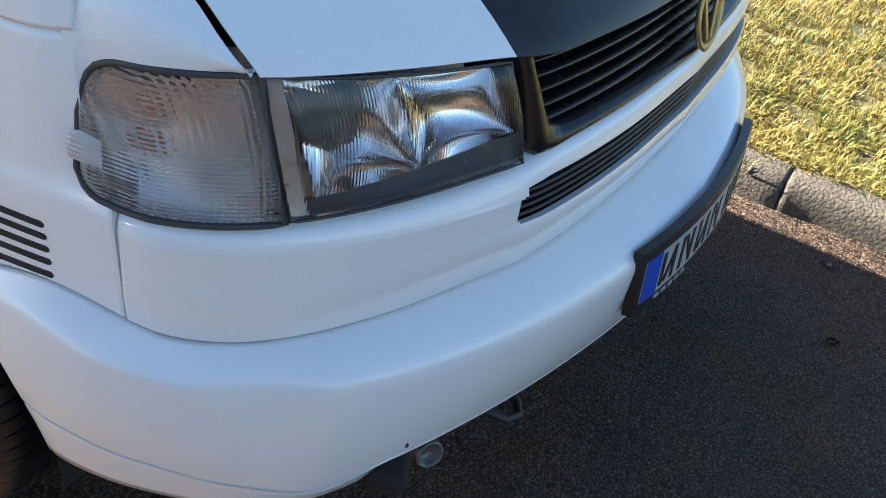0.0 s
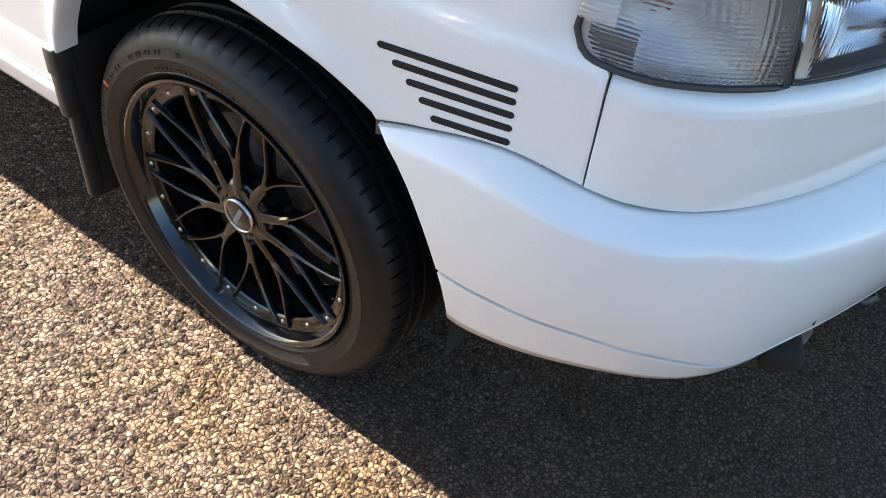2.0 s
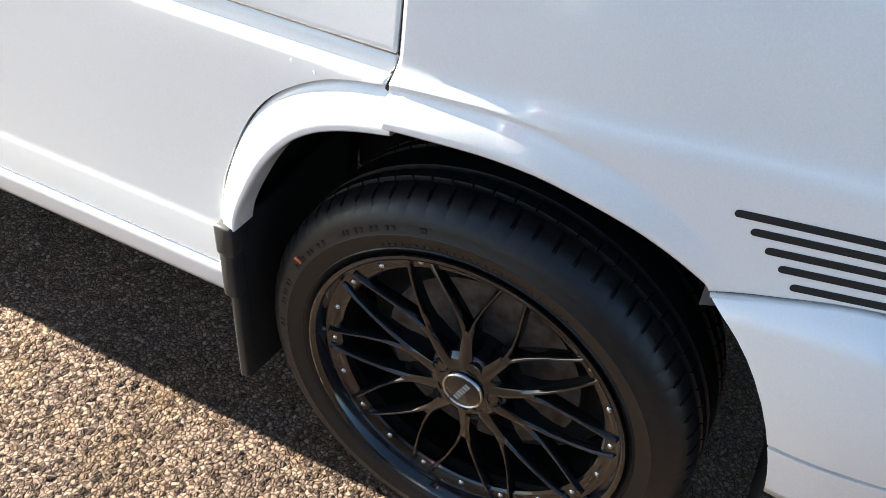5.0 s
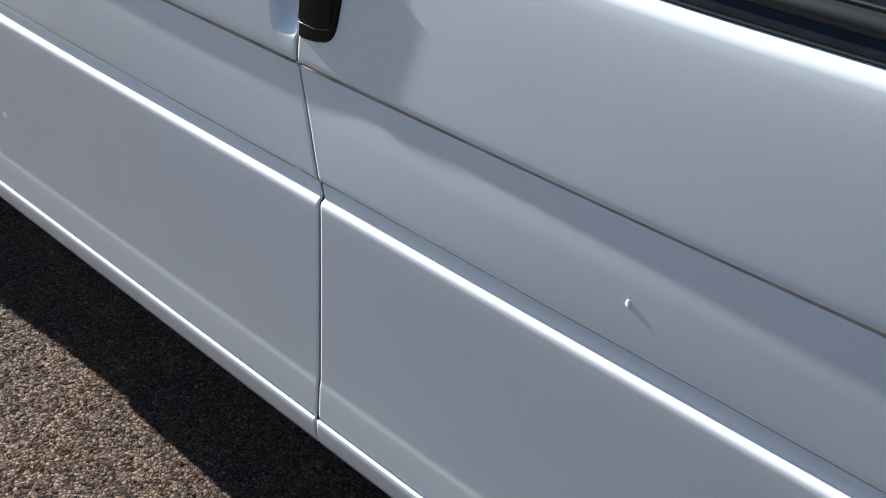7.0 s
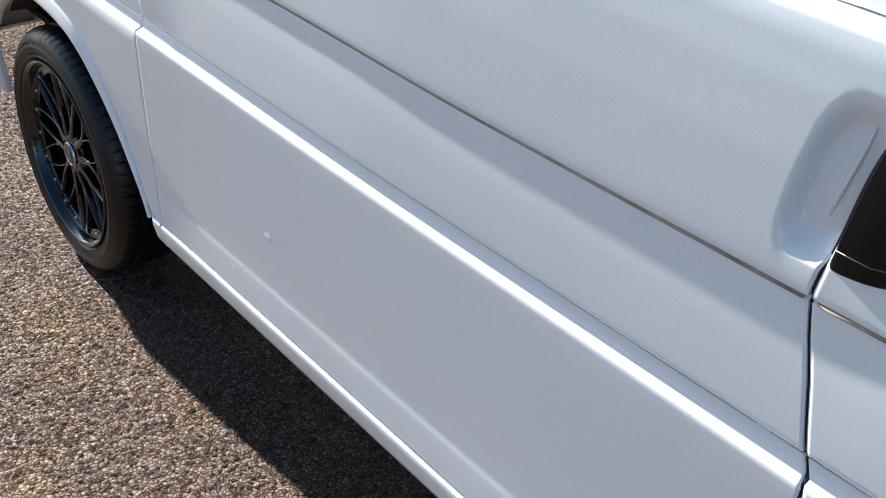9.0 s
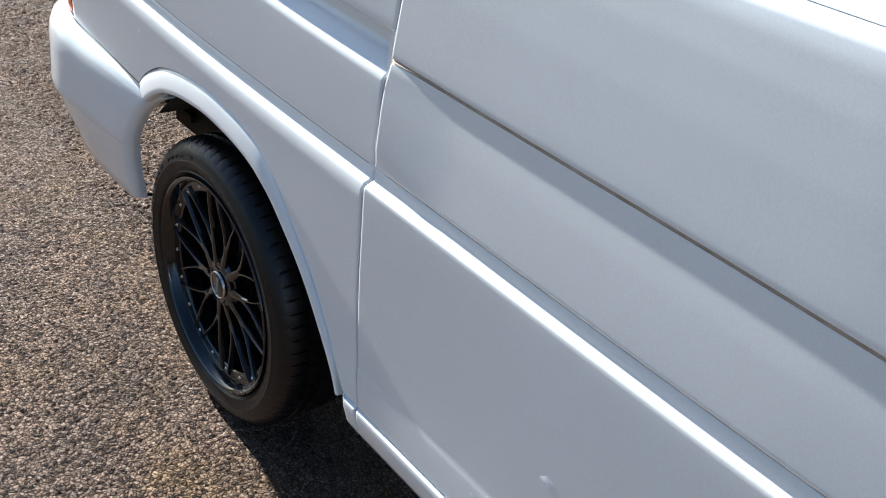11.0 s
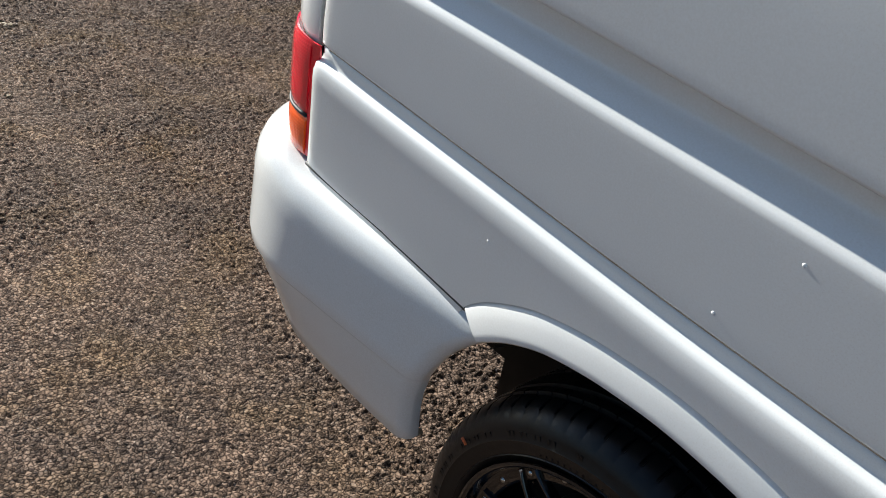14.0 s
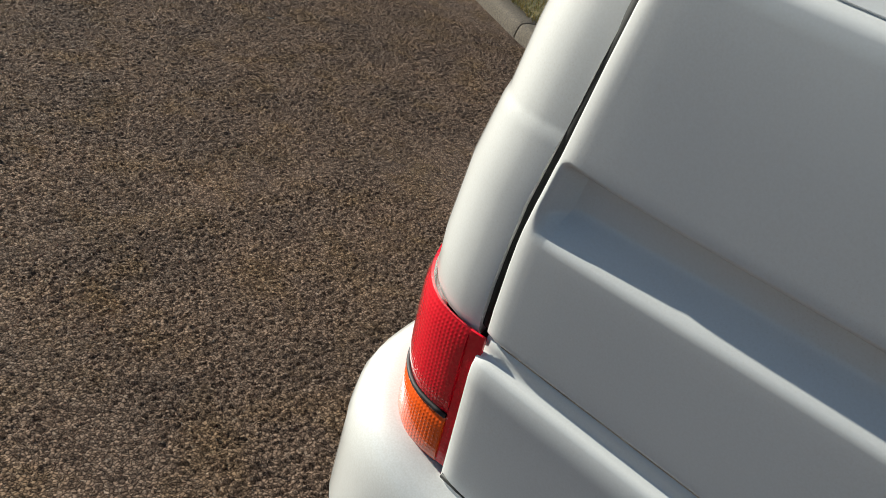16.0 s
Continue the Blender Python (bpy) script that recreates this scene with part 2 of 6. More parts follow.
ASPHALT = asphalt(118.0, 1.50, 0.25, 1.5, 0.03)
KERB = grained(material("kerb_concrete", (0.2, 0.18, 0.15), 0.9), (0.050, 0.040, 0.029), (0.155, 0.125, 0.092), 75, rough=(0.8, 0.95))
pebbles = node(KERB, "ShaderNodeTexVoronoi", Scale=95.0)
pits = node(KERB, "ShaderNodeTexNoise", Scale=160.0, Detail=4.0, Roughness=0.7)
for n in (pebbles, pits):
    link(KERB, coords(KERB), n.inputs["Vector"])
bumped(KERB, added(KERB, added(KERB, None, pebbles.outputs["Distance"], -0.0035), pits.outputs["Fac"], 0.004), 1.0, 1.0)
SOIL = grained(material("thatch_and_soil", (0.1, 0.08, 0.04), 0.95), (0.05, 0.045, 0.015), (0.17, 0.14, 0.048), 40, bump=0.8, distance=0.01)
LEAF = grained(material("dry_leaf", (0.3, 0.28, 0.26), 0.6), (0.22, 0.2, 0.18), (0.4, 0.38, 0.36), 80, bump=0.3)
BROWN_LEAF = grained(material("brown_leaf", (0.09, 0.05, 0.03), 0.7), (0.06, 0.035, 0.02), (0.12, 0.07, 0.04), 80, bump=0.3)


def grass_material():
    m = material("grass_blades", (0.1, 0.12, 0.03), 0.6)
    g = node(m, "ShaderNodeNewGeometry")
    n = node(m, "ShaderNodeTexNoise", Scale=3.5, Detail=4.0)
    link(m, coords(m), n.inputs["Vector"])
    a = node(m, "ShaderNodeMath")
    a.operation = "MULTIPLY_ADD"
    a.inputs[1].default_value, a.inputs[2].default_value = 0.55, 0.0
    link(m, g.outputs["Random Per Island"], a.inputs[0])
    b = node(m, "ShaderNodeMath")
    b.operation = "MULTIPLY_ADD"
    b.inputs[1].default_value = 0.55
    link(m, n.outputs["Fac"], b.inputs[0])
    link(m, a.outputs[0], b.inputs[2])
    link(m, ramp(m, b.outputs[0], [(0.2, (0.07, 0.10, 0.012)), (0.42, (0.17, 0.165, 0.022)), (0.62, (0.31, 0.225, 0.045)), (0.9, (0.40, 0.27, 0.085))]), bsdf(m).inputs["Base Color"])
    bsdf(m).inputs["Subsurface Weight"].default_value = 0.0
    return m


GRASS = grass_material()


# ---- mesh helpers ----
def finish(ob, smooth=True):
    if smooth:
        ob.data.polygons.foreach_set("use_smooth", [True] * len(ob.data.polygons))
    return ob


PRESSED = {"front_door", "side_panel", "rear_quarter_panel", "upper_side_panel", "upper_quarter_panel", "front_wing", "nose_panel", "front_bumper", "bumper_lip", "rear_bumper", "tailgate", "rear_arch_flare", "front_arch_flare"}


def part(name, bm, mat, parent=None, label="", smooth=True):
    me = bpy.data.meshes.new(name)
    bm.to_mesh(me)
    bm.free()
    me.materials.append(mat)
    ob = new(name, me)
    if parent is not None:
        ob.parent = parent
    if name in PRESSED:
        w = ob.modifiers.new("crisp_faces", "WEIGHTED_NORMAL")
        w.mode, w.weight, w.keep_sharp = "FACE_AREA", 50, True
    finish(ob, smooth)
    return tagged(ob, label) if label else ob


def split_edges(ob, angle=35):
    """Keeps edges sharper than the angle crisp."""
    me = ob.data
    bm = bmesh.new()
    bm.from_mesh(me)
    for e in bm.edges:
        if len(e.link_faces) == 2 and e.calc_face_angle(0) > radians(angle):
            e.smooth = False
    bm.to_mesh(me)
    bm.free()
    return ob


def curve(points):
    """A smooth function through (x, value) points, without overshoot."""
    p = sorted(points)
    xs, ys = np.array([q[0] for q in p], float), np.array([q[1] for q in p], float)
    d = np.diff(ys) / np.diff(xs)
    m = np.zeros(len(xs))
    m[0], m[-1] = d[0], d[-1]
    for i in range(1, len(xs) - 1):
        if d[i - 1] * d[i] > 0:
            w1, w2 = 2 * (xs[i + 1] - xs[i]) + xs[i] - xs[i - 1], xs[i + 1] - xs[i] + 2 * (xs[i] - xs[i - 1])
            m[i] = (w1 + w2) / (w1 / d[i - 1] + w2 / d[i])

    def at(x):
        if x <= xs[0]:
            return float(ys[0] + m[0] * (x - xs[0]))
        if x >= xs[-1]:
            return float(ys[-1] + m[-1] * (x - xs[-1]))
        i = int(np.searchsorted(xs, x)) - 1
        h = xs[i + 1] - xs[i]
        t = (x - xs[i]) / h
        return float((2 * t**3 - 3 * t**2 + 1) * ys[i] + (t**3 - 2 * t**2 + t) * h * m[i] + (-2 * t**3 + 3 * t**2) * ys[i + 1] + (t**3 - t**2) * h * m[i + 1])

    return at


def plan(points):
    """A smooth plan line through (x, y) points, as a function of 0..1 along its length."""
    p = np.array(points, float)
    s = np.r_[0, np.cumsum(np.hypot(*np.diff(p, axis=0).T))]
    s = s / s[-1]
    dense = []
    for i in range(len(p) - 1):
        a, b = p[max(i - 1, 0)], p[min(i + 2, len(p) - 1)]
        for t in np.linspace(0, 1, 12, endpoint=False):
            m0, m1 = (p[i + 1] - a) / 2, (b - p[i]) / 2
            if i == 0:
                m0 = p[1] - p[0]
            if i == len(p) - 2:
                m1 = p[-1] - p[-2]
            dense.append((2 * t**3 - 3 * t**2 + 1) * p[i] + (t**3 - 2 * t**2 + t) * m0 + (-2 * t**3 + 3 * t**2) * p[i + 1] + (t**3 - t**2) * m1)
    dense = np.array(dense + [p[-1]])
    s = np.r_[0, np.cumsum(np.hypot(*np.diff(dense, axis=0).T))]
    s = s / s[-1]

    def at(u):
        return np.array([np.interp(u, s, dense[:, 0]), np.interp(u, s, dense[:, 1])])

    at.find = lambda x: float(np.interp(x, dense[:, 0], s))
    return at


MID = 0.935  # the middle plane of the van
HEART = Vector((-1.4, MID, 0.75))


def sheet(rows, lip=0.012, soft=0.0015, keep=None):
    """A pressed panel from rows of points, with its border softened and folded inwards by lip. keep(i, j): whether a cell stays."""
    bm = bmesh.new()
    n, m = len(rows), len(rows[0])
    pts = [[Vector(p) for p in row] for row in rows]
    vs = [[bm.verts.new(p) for p in row] for row in pts]
    for i in range(n - 1):
        for j in range(m - 1):
            if keep is None or keep(i, j):
                bm.faces.new((vs[i][j], vs[i][j + 1], vs[i + 1][j + 1], vs[i + 1][j]))
    bmesh.ops.remove_doubles(bm, verts=bm.verts, dist=0.00002)
    bm.normal_update()
    total = sum(((f.calc_center_median() - HEART).dot(f.normal) * f.calc_area() for f in bm.faces))
    if total < 0:
        bmesh.ops.reverse_faces(bm, faces=bm.faces)
        bm.normal_update()
    if lip:
        rim = [e for e in bm.edges if len(e.link_faces) == 1]
        normals = {v: v.normal.copy() for e in rim for v in e.verts}
        made = bmesh.ops.extrude_edge_only(bm, edges=rim)["geom"]
        fresh = [v for v in made if isinstance(v, bmesh.types.BMVert)]
        olds = list(normals)
        key = {tuple(round(c, 6) for c in v.co): v for v in olds}
        for v in fresh:
            old = key.get(tuple(round(c, 6) for c in v.co))
            v.co = v.co - (normals[old] if old else Vector((0, 0, 0))) * lip
        for v in olds:
            v.co -= normals[v] * soft
        for e in rim:
            e.smooth = False
        bm.normal_update()
    return bm


def mirrored(ob, name=None):
    """The same part on the other side of the van."""
    bm = bmesh.new()
    bm.from_mesh(ob.data)
    for v in bm.verts:
        v.co.y = 2 * MID - v.co.y
    bmesh.ops.reverse_faces(bm, faces=bm.faces)
    return part(name or ob.name.split(".")[0], bm, ob.data.materials[0], ob.parent)


def box(bm, centre, size, turn=None, bevel=0.0):
    made = bmesh.ops.create_cube(bm, size=1.0)["verts"]
    m = Matrix.Translation(centre) @ (turn or Matrix.Identity(4)) @ Matrix.Diagonal((*size, 1))
    bmesh.ops.transform(bm, matrix=m, verts=made)
    if bevel:
        edges = list({e for v in made for e in v.link_edges})
        bmesh.ops.bevel(bm, geom=edges, offset=bevel, segments=2, affect="EDGES", profile=0.5)


def tube(bm, points, radius, sides=8, closed=False):
    """A round bar along points; radius may be one number or one a point."""
    pts = [Vector(p) for p in points]
    n = len(pts)
    rings = []
    for i, p in enumerate(pts):
        a = pts[(i - 1) % n] if closed or i else p
        b = pts[(i + 1) % n] if closed or i < n - 1 else p
        d = (b - a).normalized()
        side = d.orthogonal().normalized() if not rings else (prev - d * prev.dot(d)).normalized()
        prev = side
        up = d.cross(side)
        r = radius[i] if isinstance(radius, (list, tuple)) else radius
        rings.append([bm.verts.new(p + (side * math.cos(t) + up * math.sin(t)) * r) for t in (2 * math.pi * k / sides for k in range(sides))])
    for i in range(n if closed else n - 1):
        a, b = rings[i], rings[(i + 1) % n]
        for k in range(sides):
            bm.faces.new((a[k], a[(k + 1) % sides], b[(k + 1) % sides], b[k]))
    if not closed:
        bm.faces.new(rings[0][::-1])
        bm.faces.new(rings[-1])


def turned(bm, profile, sides, centre=(0, 0, 0), closed=False):
    """A body turned round the y axis from (radius, y) points."""
    c = Vector(centre)
    rings = [[bm.verts.new(c + Vector((r * math.cos(t), y, r * math.sin(t)))) for r, y in profile] for t in (2 * math.pi * k / sides for k in range(sides))]
    n = len(profile)
    for k in range(sides):
        a, b = rings[k], rings[(k + 1) % sides]
        for i in range(n if closed else n - 1):
            bm.faces.new((a[i], b[i], b[(i + 1) % n], a[(i + 1) % n]))
    return rings


def group(name, label, category, place=(0, 0, 0), **more):
    ob = new(name)
    ob.location = place
    return tagged(ob, label, category, **more)


# ---- ground ----
def flat(name, pts, mat, kind="structure", label="", category=""):
    bm = bmesh.new()
    bm.faces.new([bm.verts.new(p) for p in pts])
    ob = part(name, bm, mat, smooth=False)
    return tagged(ob, label, category, kind=kind)


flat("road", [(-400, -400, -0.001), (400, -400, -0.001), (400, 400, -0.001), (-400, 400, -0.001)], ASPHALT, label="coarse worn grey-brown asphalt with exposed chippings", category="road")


def chippings(x0, x1, y0, y1, res, seed, relief=1.0, cell=0.0115):
    """A height field of broken stone chips set in tar: flat-topped, tilted, with tar between them."""
    nx, ny = int((x1 - x0) / res) + 1, int((y1 - y0) / res) + 1
    gx, gy = np.meshgrid(np.linspace(x0, x1, nx), np.linspace(y0, y1, ny), indexing="ij")
    rs = np.random.RandomState(seed)
    size = 1024
    jit, tilt, tall = rs.rand(size, size, 2), rs.randn(size, size, 2) * 0.25, rs.rand(size, size)
    cx, cy = np.floor(gx / cell).astype(int), np.floor(gy / cell).astype(int)
    f1, f2, lean, rise = np.full(gx.shape, 9.0), np.full(gx.shape, 9.0), np.zeros(gx.shape), np.zeros(gx.shape)
    for i in (-1, 0, 1):
        for j in (-1, 0, 1):
            a, b = (cx + i) % size, (cy + j) % size
            dx, dy = gx - (cx + i + jit[a, b, 0]) * cell, gy - (cy + j + jit[a, b, 1]) * cell
            d = np.hypot(dx, dy)
            near = d < f1
            f2 = np.where(near, f1, np.minimum(f2, d))
            lean = np.where(near, dx * tilt[a, b, 0] + dy * tilt[a, b, 1], lean)
            rise = np.where(near, tall[a, b], rise)
            f1 = np.where(near, d, f1)
    z = 0.0004 + relief * (0.0030 * rise + 0.0018 * (1 - np.exp(-(f2 - f1) / 0.0025)) + lean * 0.8) + rs.randn(*gx.shape) * 0.0002
    fade = np.clip(np.minimum.reduce([gx - x0, x1 - gx, gy - y0, y1 - gy]) / 0.25, 0, 1)
    z = z * fade - 0.0024 * (1 - fade)
    me = bpy.data.meshes.new("chippings")
    me.vertices.add(nx * ny)
    me.vertices.foreach_set("co", np.stack([gx, gy, z], -1).astype(np.float32).ravel())
    idx = np.arange(nx * ny).reshape(nx, ny)
    quads = np.stack([idx[:-1, :-1], idx[1:, :-1], idx[1:, 1:], idx[:-1, 1:]], -1).reshape(-1, 4)
    me.loops.add(quads.size)
    me.loops.foreach_set("vertex_index", quads.ravel().astype(np.int32))
    me.polygons.add(len(quads))
    me.polygons.foreach_set("loop_start", np.arange(0, quads.size, 4, dtype=np.int32))
    me.polygons.foreach_set("use_smooth", np.ones(len(quads), dtype=bool))
    me.update(calc_edges=True)
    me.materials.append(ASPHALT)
    return tagged(new("chippings", me), "loose-looking stone chippings bedded in the asphalt", "asphalt", kind="stuff")


chippings(-4.6, 0.9, -0.62, 0.24, 0.0036, 3, 0.70, 0.0108)
chippings(-5.4, -3.2, 0.0, 1.75, 0.0036, 5, 1.45)
chippings(-7.4, -5.1, 0.0, 3.6, 0.0050, 7, 1.6)
chippings(-7.0, -4.35, -0.62, 0.26, 0.0042, 6, 1.45)

# ---- van: feature lines along the side ----
SWAGE = curve([(-3.63, 0.870), (-3.25, 0.848), (-2.9, 0.828), (-2.65, 0.819), (-2.37, 0.812), (-1.7, 0.800), (-1.0, 0.795), (-0.4, 0.792), (-0.1, 0.790), (0.05, 0.797), (0.3, 0.800), (0.531, 0.800)])
GROOVE = curve([(-2.37, 1.008), (-2.15, 1.002), (-1.84, 0.994), (-1.5, 0.982), (-1.07, 0.976), (-0.5, 0.971), (-0.09, 0.970), (0.25, 0.975), (0.46, 0.978), (0.56, 0.985)])
RAIL_TOP = curve([(-3.62, 1.112), (-3.57, 1.107), (-3.19, 1.090), (-2.9, 1.072), (-2.6, 1.053), (-2.36, 1.042)])
RAIL_LOW = curve([(-3.62, 1.045), (-3.57, 1.042), (-3.35, 1.038), (-3.05, 1.026), (-2.8, 1.016), (-2.6, 1.002), (-2.36, 0.990)])
SHOULDER = curve([(-3.62, 1.325), (-3.4, 1.310), (-2.37, 1.255), (-1.97, 1.237), (-1.05, 1.211), (-0.94, 1.199), (-0.75, 1.183), (-0.5, 1.177), (-0.3, 1.177), (-0.09, 1.184), (0.3, 1.185)])
SIDE = curve([(-3.62, 0.005), (-3.585, 0.0006), (-3.5, 0.0), (-3.0, 0.0), (-2.4, 0.0), (-1.0, 0.0), (-0.1, 0.0), (0.05, 0.012), (0.15, 0.025), (0.27, 0.044), (0.36, 0.056), (0.44, 0.067), (0.531, 0.086)])
ARCH_F_OUT = curve([(-0.366, 0.345), (-0.3655, 0.38), (-0.364, 0.43), (-0.358, 0.517), (-0.331, 0.604), (-0.293, 0.679), (-0.25, 0.726), (-0.21, 0.752), (-0.158, 0.772), (-0.092, 0.784)])
ARCH_R_OUT = curve([(-3.235, 0.64), (-3.21, 0.682), (-3.15, 0.725), (-3.086, 0.752), (-2.98, 0.771), (-2.9, 0.775), (-2.8, 0.766), (-2.7, 0.742), (-2.64, 0.702), (-2.58, 0.644), (-2.52, 0.580), (-2.47, 0.508), (-2.43, 0.440), (-2.41, 0.395), (-2.40, 0.345)])
SILL = 0.333


def bottom(x):
    """The lower edge of the skin: the sill, or the outline of a wheel opening's flare."""
    if -0.366 < x < -0.092:
        return max(SILL, ARCH_F_OUT(x))
    if -3.235 < x < -2.40:
        return max(SILL, ARCH_R_OUT(x))
    if x <= -3.235:
        return 0.64
    return SILL


def ledge(x):
    """How far the swage steps in: less on the doors than on the rear quarter."""
    return 0.62 + 0.38 * min(1.0, max(0.0, (-1.7 - x) / 0.67))


def lower_rows(x):
    """(height, depth) of the skin from the sill to the swage's fillet."""
    s = SWAGE(x)
    f = 1.0 if x > PANEL_REAR else 2.4
    k = ledge(x)
    q = 0.0126 * (1 - k)
    return [(0.333, 0.060), (0.3345, 0.040), (0.339, 0.022), (0.347, 0.0105), (0.362, 0.0035), (0.388, 0.0008), (0.398, 0.0008), (0.4015, 0.0030), (0.4030, 0.0095), (0.4050, 0.0095), (0.4062, 0.0060), (0.409, 0.0052), (0.466, 0.0056), (0.474, 0.0070), (0.486, 0.0076),
            (0.57, 0.0060), (0.66, 0.0036), (s - 0.055, 0.0012), (s - 0.028, 0.0003), (s - 0.009 * f, 0.0), (s - 0.004 * f, 0.0003 * f), (s - 0.0015 * f, 0.0014 * f), (s + 0.001 * k, 0.0045 * k), (s + 0.0035 * k, 0.0092 * k), (s + 0.006 * k, 0.0138 * k), (s + 0.009 * k, 0.0160 * k), (s + 0.015 * k, 0.0168 * k), (s + 0.0235, 0.0170 - q), (s + 0.0250, 0.0215 - q), (s + 0.0285, 0.0215 - q), (s + 0.0298, 0.0136 - q), (s + 0.032, 0.0127 - q), (s + 0.037, 0.0126 - q)]


def upper_rows(x, rail=False):
    """(height, depth) from above the swage to the shoulder."""
    s, w = SWAGE(x), SHOULDER(x)
    if rail:
        t, b = RAIL_TOP(x), RAIL_LOW(x)
        k = min(1.0, max(0.0, (x + 3.594) / 0.022)) ** 0.7
        mid = [(s + 0.06, 0.0118), (b - 0.06, 0.0114), (b - 0.034, 0.0113), (b - 0.020, 0.0113), (b - 0.015, 0.0113 + 0.0006 * k), (b - 0.010, 0.0114 + 0.0026 * k), (b - 0.004, 0.012 + 0.0066 * k), (b + 0.003, 0.012 + 0.0125 * k), (b + 0.009, 0.012 + 0.0185 * k), (b + 0.014, 0.012 + 0.0245 * k), (b + 0.018, 0.012 + 0.0285 * k), (b + 0.024, 0.0125 + 0.031 * k), (t - 0.014, 0.0125 + 0.031 * k),
               (t - 0.006, 0.0125 + 0.0310 * k), (t - 0.003, 0.0128 + 0.0300 * k), (t + 0.000, 0.013 + 0.017 * k), (t + 0.003, 0.013 + 0.001 * k), (t + 0.007, 0.013), (t + 0.02, 0.013)]
    else:
        g = GROOVE(x)
        k = 0.55
        mid = [(s + 0.06, 0.0128), (g - 0.075, 0.0138), (g - 0.055, 0.0146), (g - 0.035, 0.0128 + 0.0048 * k), (g - 0.018, 0.0128 + 0.0058 * k), (g - 0.006, 0.0128 + 0.0064 * k), (g - 0.0026, 0.0128 + 0.0064 * k), (g - 0.0014, 0.0195), (g + 0.0018, 0.0195), (g + 0.0026, 0.0138), (g + 0.004, 0.0126), (g + 0.007, 0.0121), (g + 0.012, 0.0118), (g + 0.03, 0.0118)]
    z = mid[-1][0]
    q = 0.0126 * (1 - ledge(x))
    return [(a, d - q) for a, d in mid] + [(a, d - q) for a, d in shoulder_rows(z, w)]


def shoulder_rows(z, w):
    return [(z + (w - z) * 0.4, 0.0128), (z + (w - z) * 0.7, 0.0148), (w - 0.025, 0.0172), (w - 0.010, 0.0190), (w - 0.004, 0.0215), (w + 0.001, 0.0275), (w + 0.006, 0.045)]


def columns(a, b, step=0.03, extra=()):
    n = max(2, int(round(abs(b - a) / step)))
    xs = set(np.linspace(a, b, n + 1).round(5)) | {e for e in extra if min(a, b) <= e <= max(a, b)}
    lo, hi = min(a, b), max(a, b)
    return sorted(xs | {lo + 0.002, lo + 0.005, hi - 0.005, hi - 0.002})


TIGHT = [-3.602, -3.597, -3.592, -3.585, -3.575, -3.565, -3.555, -3.545] + [-0.366 + 0.0007 * k * k for k in range(9)] + [-2.40 - 0.002 * k * k for k in range(9)] + [-3.235 + 0.0006 * k * k for k in range(8)]
OPEN_EDGE = [round(float(x), 4) for x in np.linspace(-3.235, -2.40, 56)] + [round(float(x), 4) for x in np.linspace(-0.366, -0.092, 26)]


def side_panel(a, b, rail=False, top=True, cut=None):
    rows = None
    for x in columns(a, b, 0.03, TIGHT + OPEN_EDGE):
        prof = lower_rows(x) + (upper_rows(x, rail) if top else [])
        low = bottom(x) if cut is None else cut(x)
        col = []
        for i, (z, d) in enumerate(prof):
            zz = max(z, low + 0.0003 * i)
            dd = d if zz <= z + 0.001 else float(np.interp(zz, [q[0] for q in prof], [q[1] for q in prof]))
            p = Vector((x, SIDE(x) + dd, zz))
            if x < -3.58:
                p.y += 0.0035 * ((-3.58 - x) / 0.026) ** 3
            col.append(to_lines(p))
        rows = [[p] for p in col] if rows is None else [r + [p] for r, p in zip(rows, col)]
    return rows


DOOR_FRONT, DOOR_REAR, PANEL_REAR, TAIL = -0.092, -1.028, -2.375, -3.606
LINE_FRONT = curve([(0.345, -0.112), (0.723, -0.110), (0.785, -0.104), (0.82, -0.096), (0.97, -0.091), (1.25, -0.092)])
LINE_REAR = curve([(0.345, -1.003), (0.60, -1.007), (0.785, -1.009), (0.80, -1.012), (0.82, -1.020), (0.90, -1.044), (0.960, -1.064), (0.978, -1.068), (0.995, -1.068), (1.03, -1.062), (1.10, -1.057), (1.15, -1.048), (1.21, -1.037), (1.25, -1.034)])
LINE_QUARTER = curve([(0.345, -2.352), (0.394, -2.359), (0.481, -2.374), (0.642, -2.386), (0.793, -2.387), (0.844, -2.381), (0.967, -2.374), (1.0, -2.366), (1.054, -2.359), (1.142, -2.347), (1.30, -2.325)])
LINE_TAIL = curve([(0.345, -3.606), (0.70, -3.610), (0.90, -3.608), (1.0, -3.603), (1.13, -3.581), (1.265, -3.558), (1.33, -3.547)])


def to_lines(p):
    """Draws the skin's shut lines from straight uprights to their true run, and bows the door a little."""
    for at, line in ((DOOR_FRONT, LINE_FRONT), (DOOR_REAR, LINE_REAR), (PANEL_REAR, LINE_QUARTER), (TAIL, LINE_TAIL)):
        near = max(0.0, 1 - abs(p.x - at) / 0.14)
        if near:
            p.x += (line(min(max(p.z, 0.345), 1.33)) - at) * near * near * (3 - 2 * near)
            break
    if p.z > 0.8:
        for a, b, bow in ((DOOR_REAR, DOOR_FRONT, 0.004), (PANEL_REAR, DOOR_REAR, 0.002)):
            t = (p.x - a) / (b - a)
            if 0 < t < 1:
                p.y -= bow * math.sin(math.pi * t) * min(1.0, (p.z - 0.8) / 0.1)
    return p


van = group("van", "white panel van with black alloy wheels on asphalt", "van")


front_door = part("front_door", sheet(side_panel(DOOR_REAR + 0.0017, DOOR_FRONT - 0.0017)), WHITE, van, "white front door skin with pale droplets")


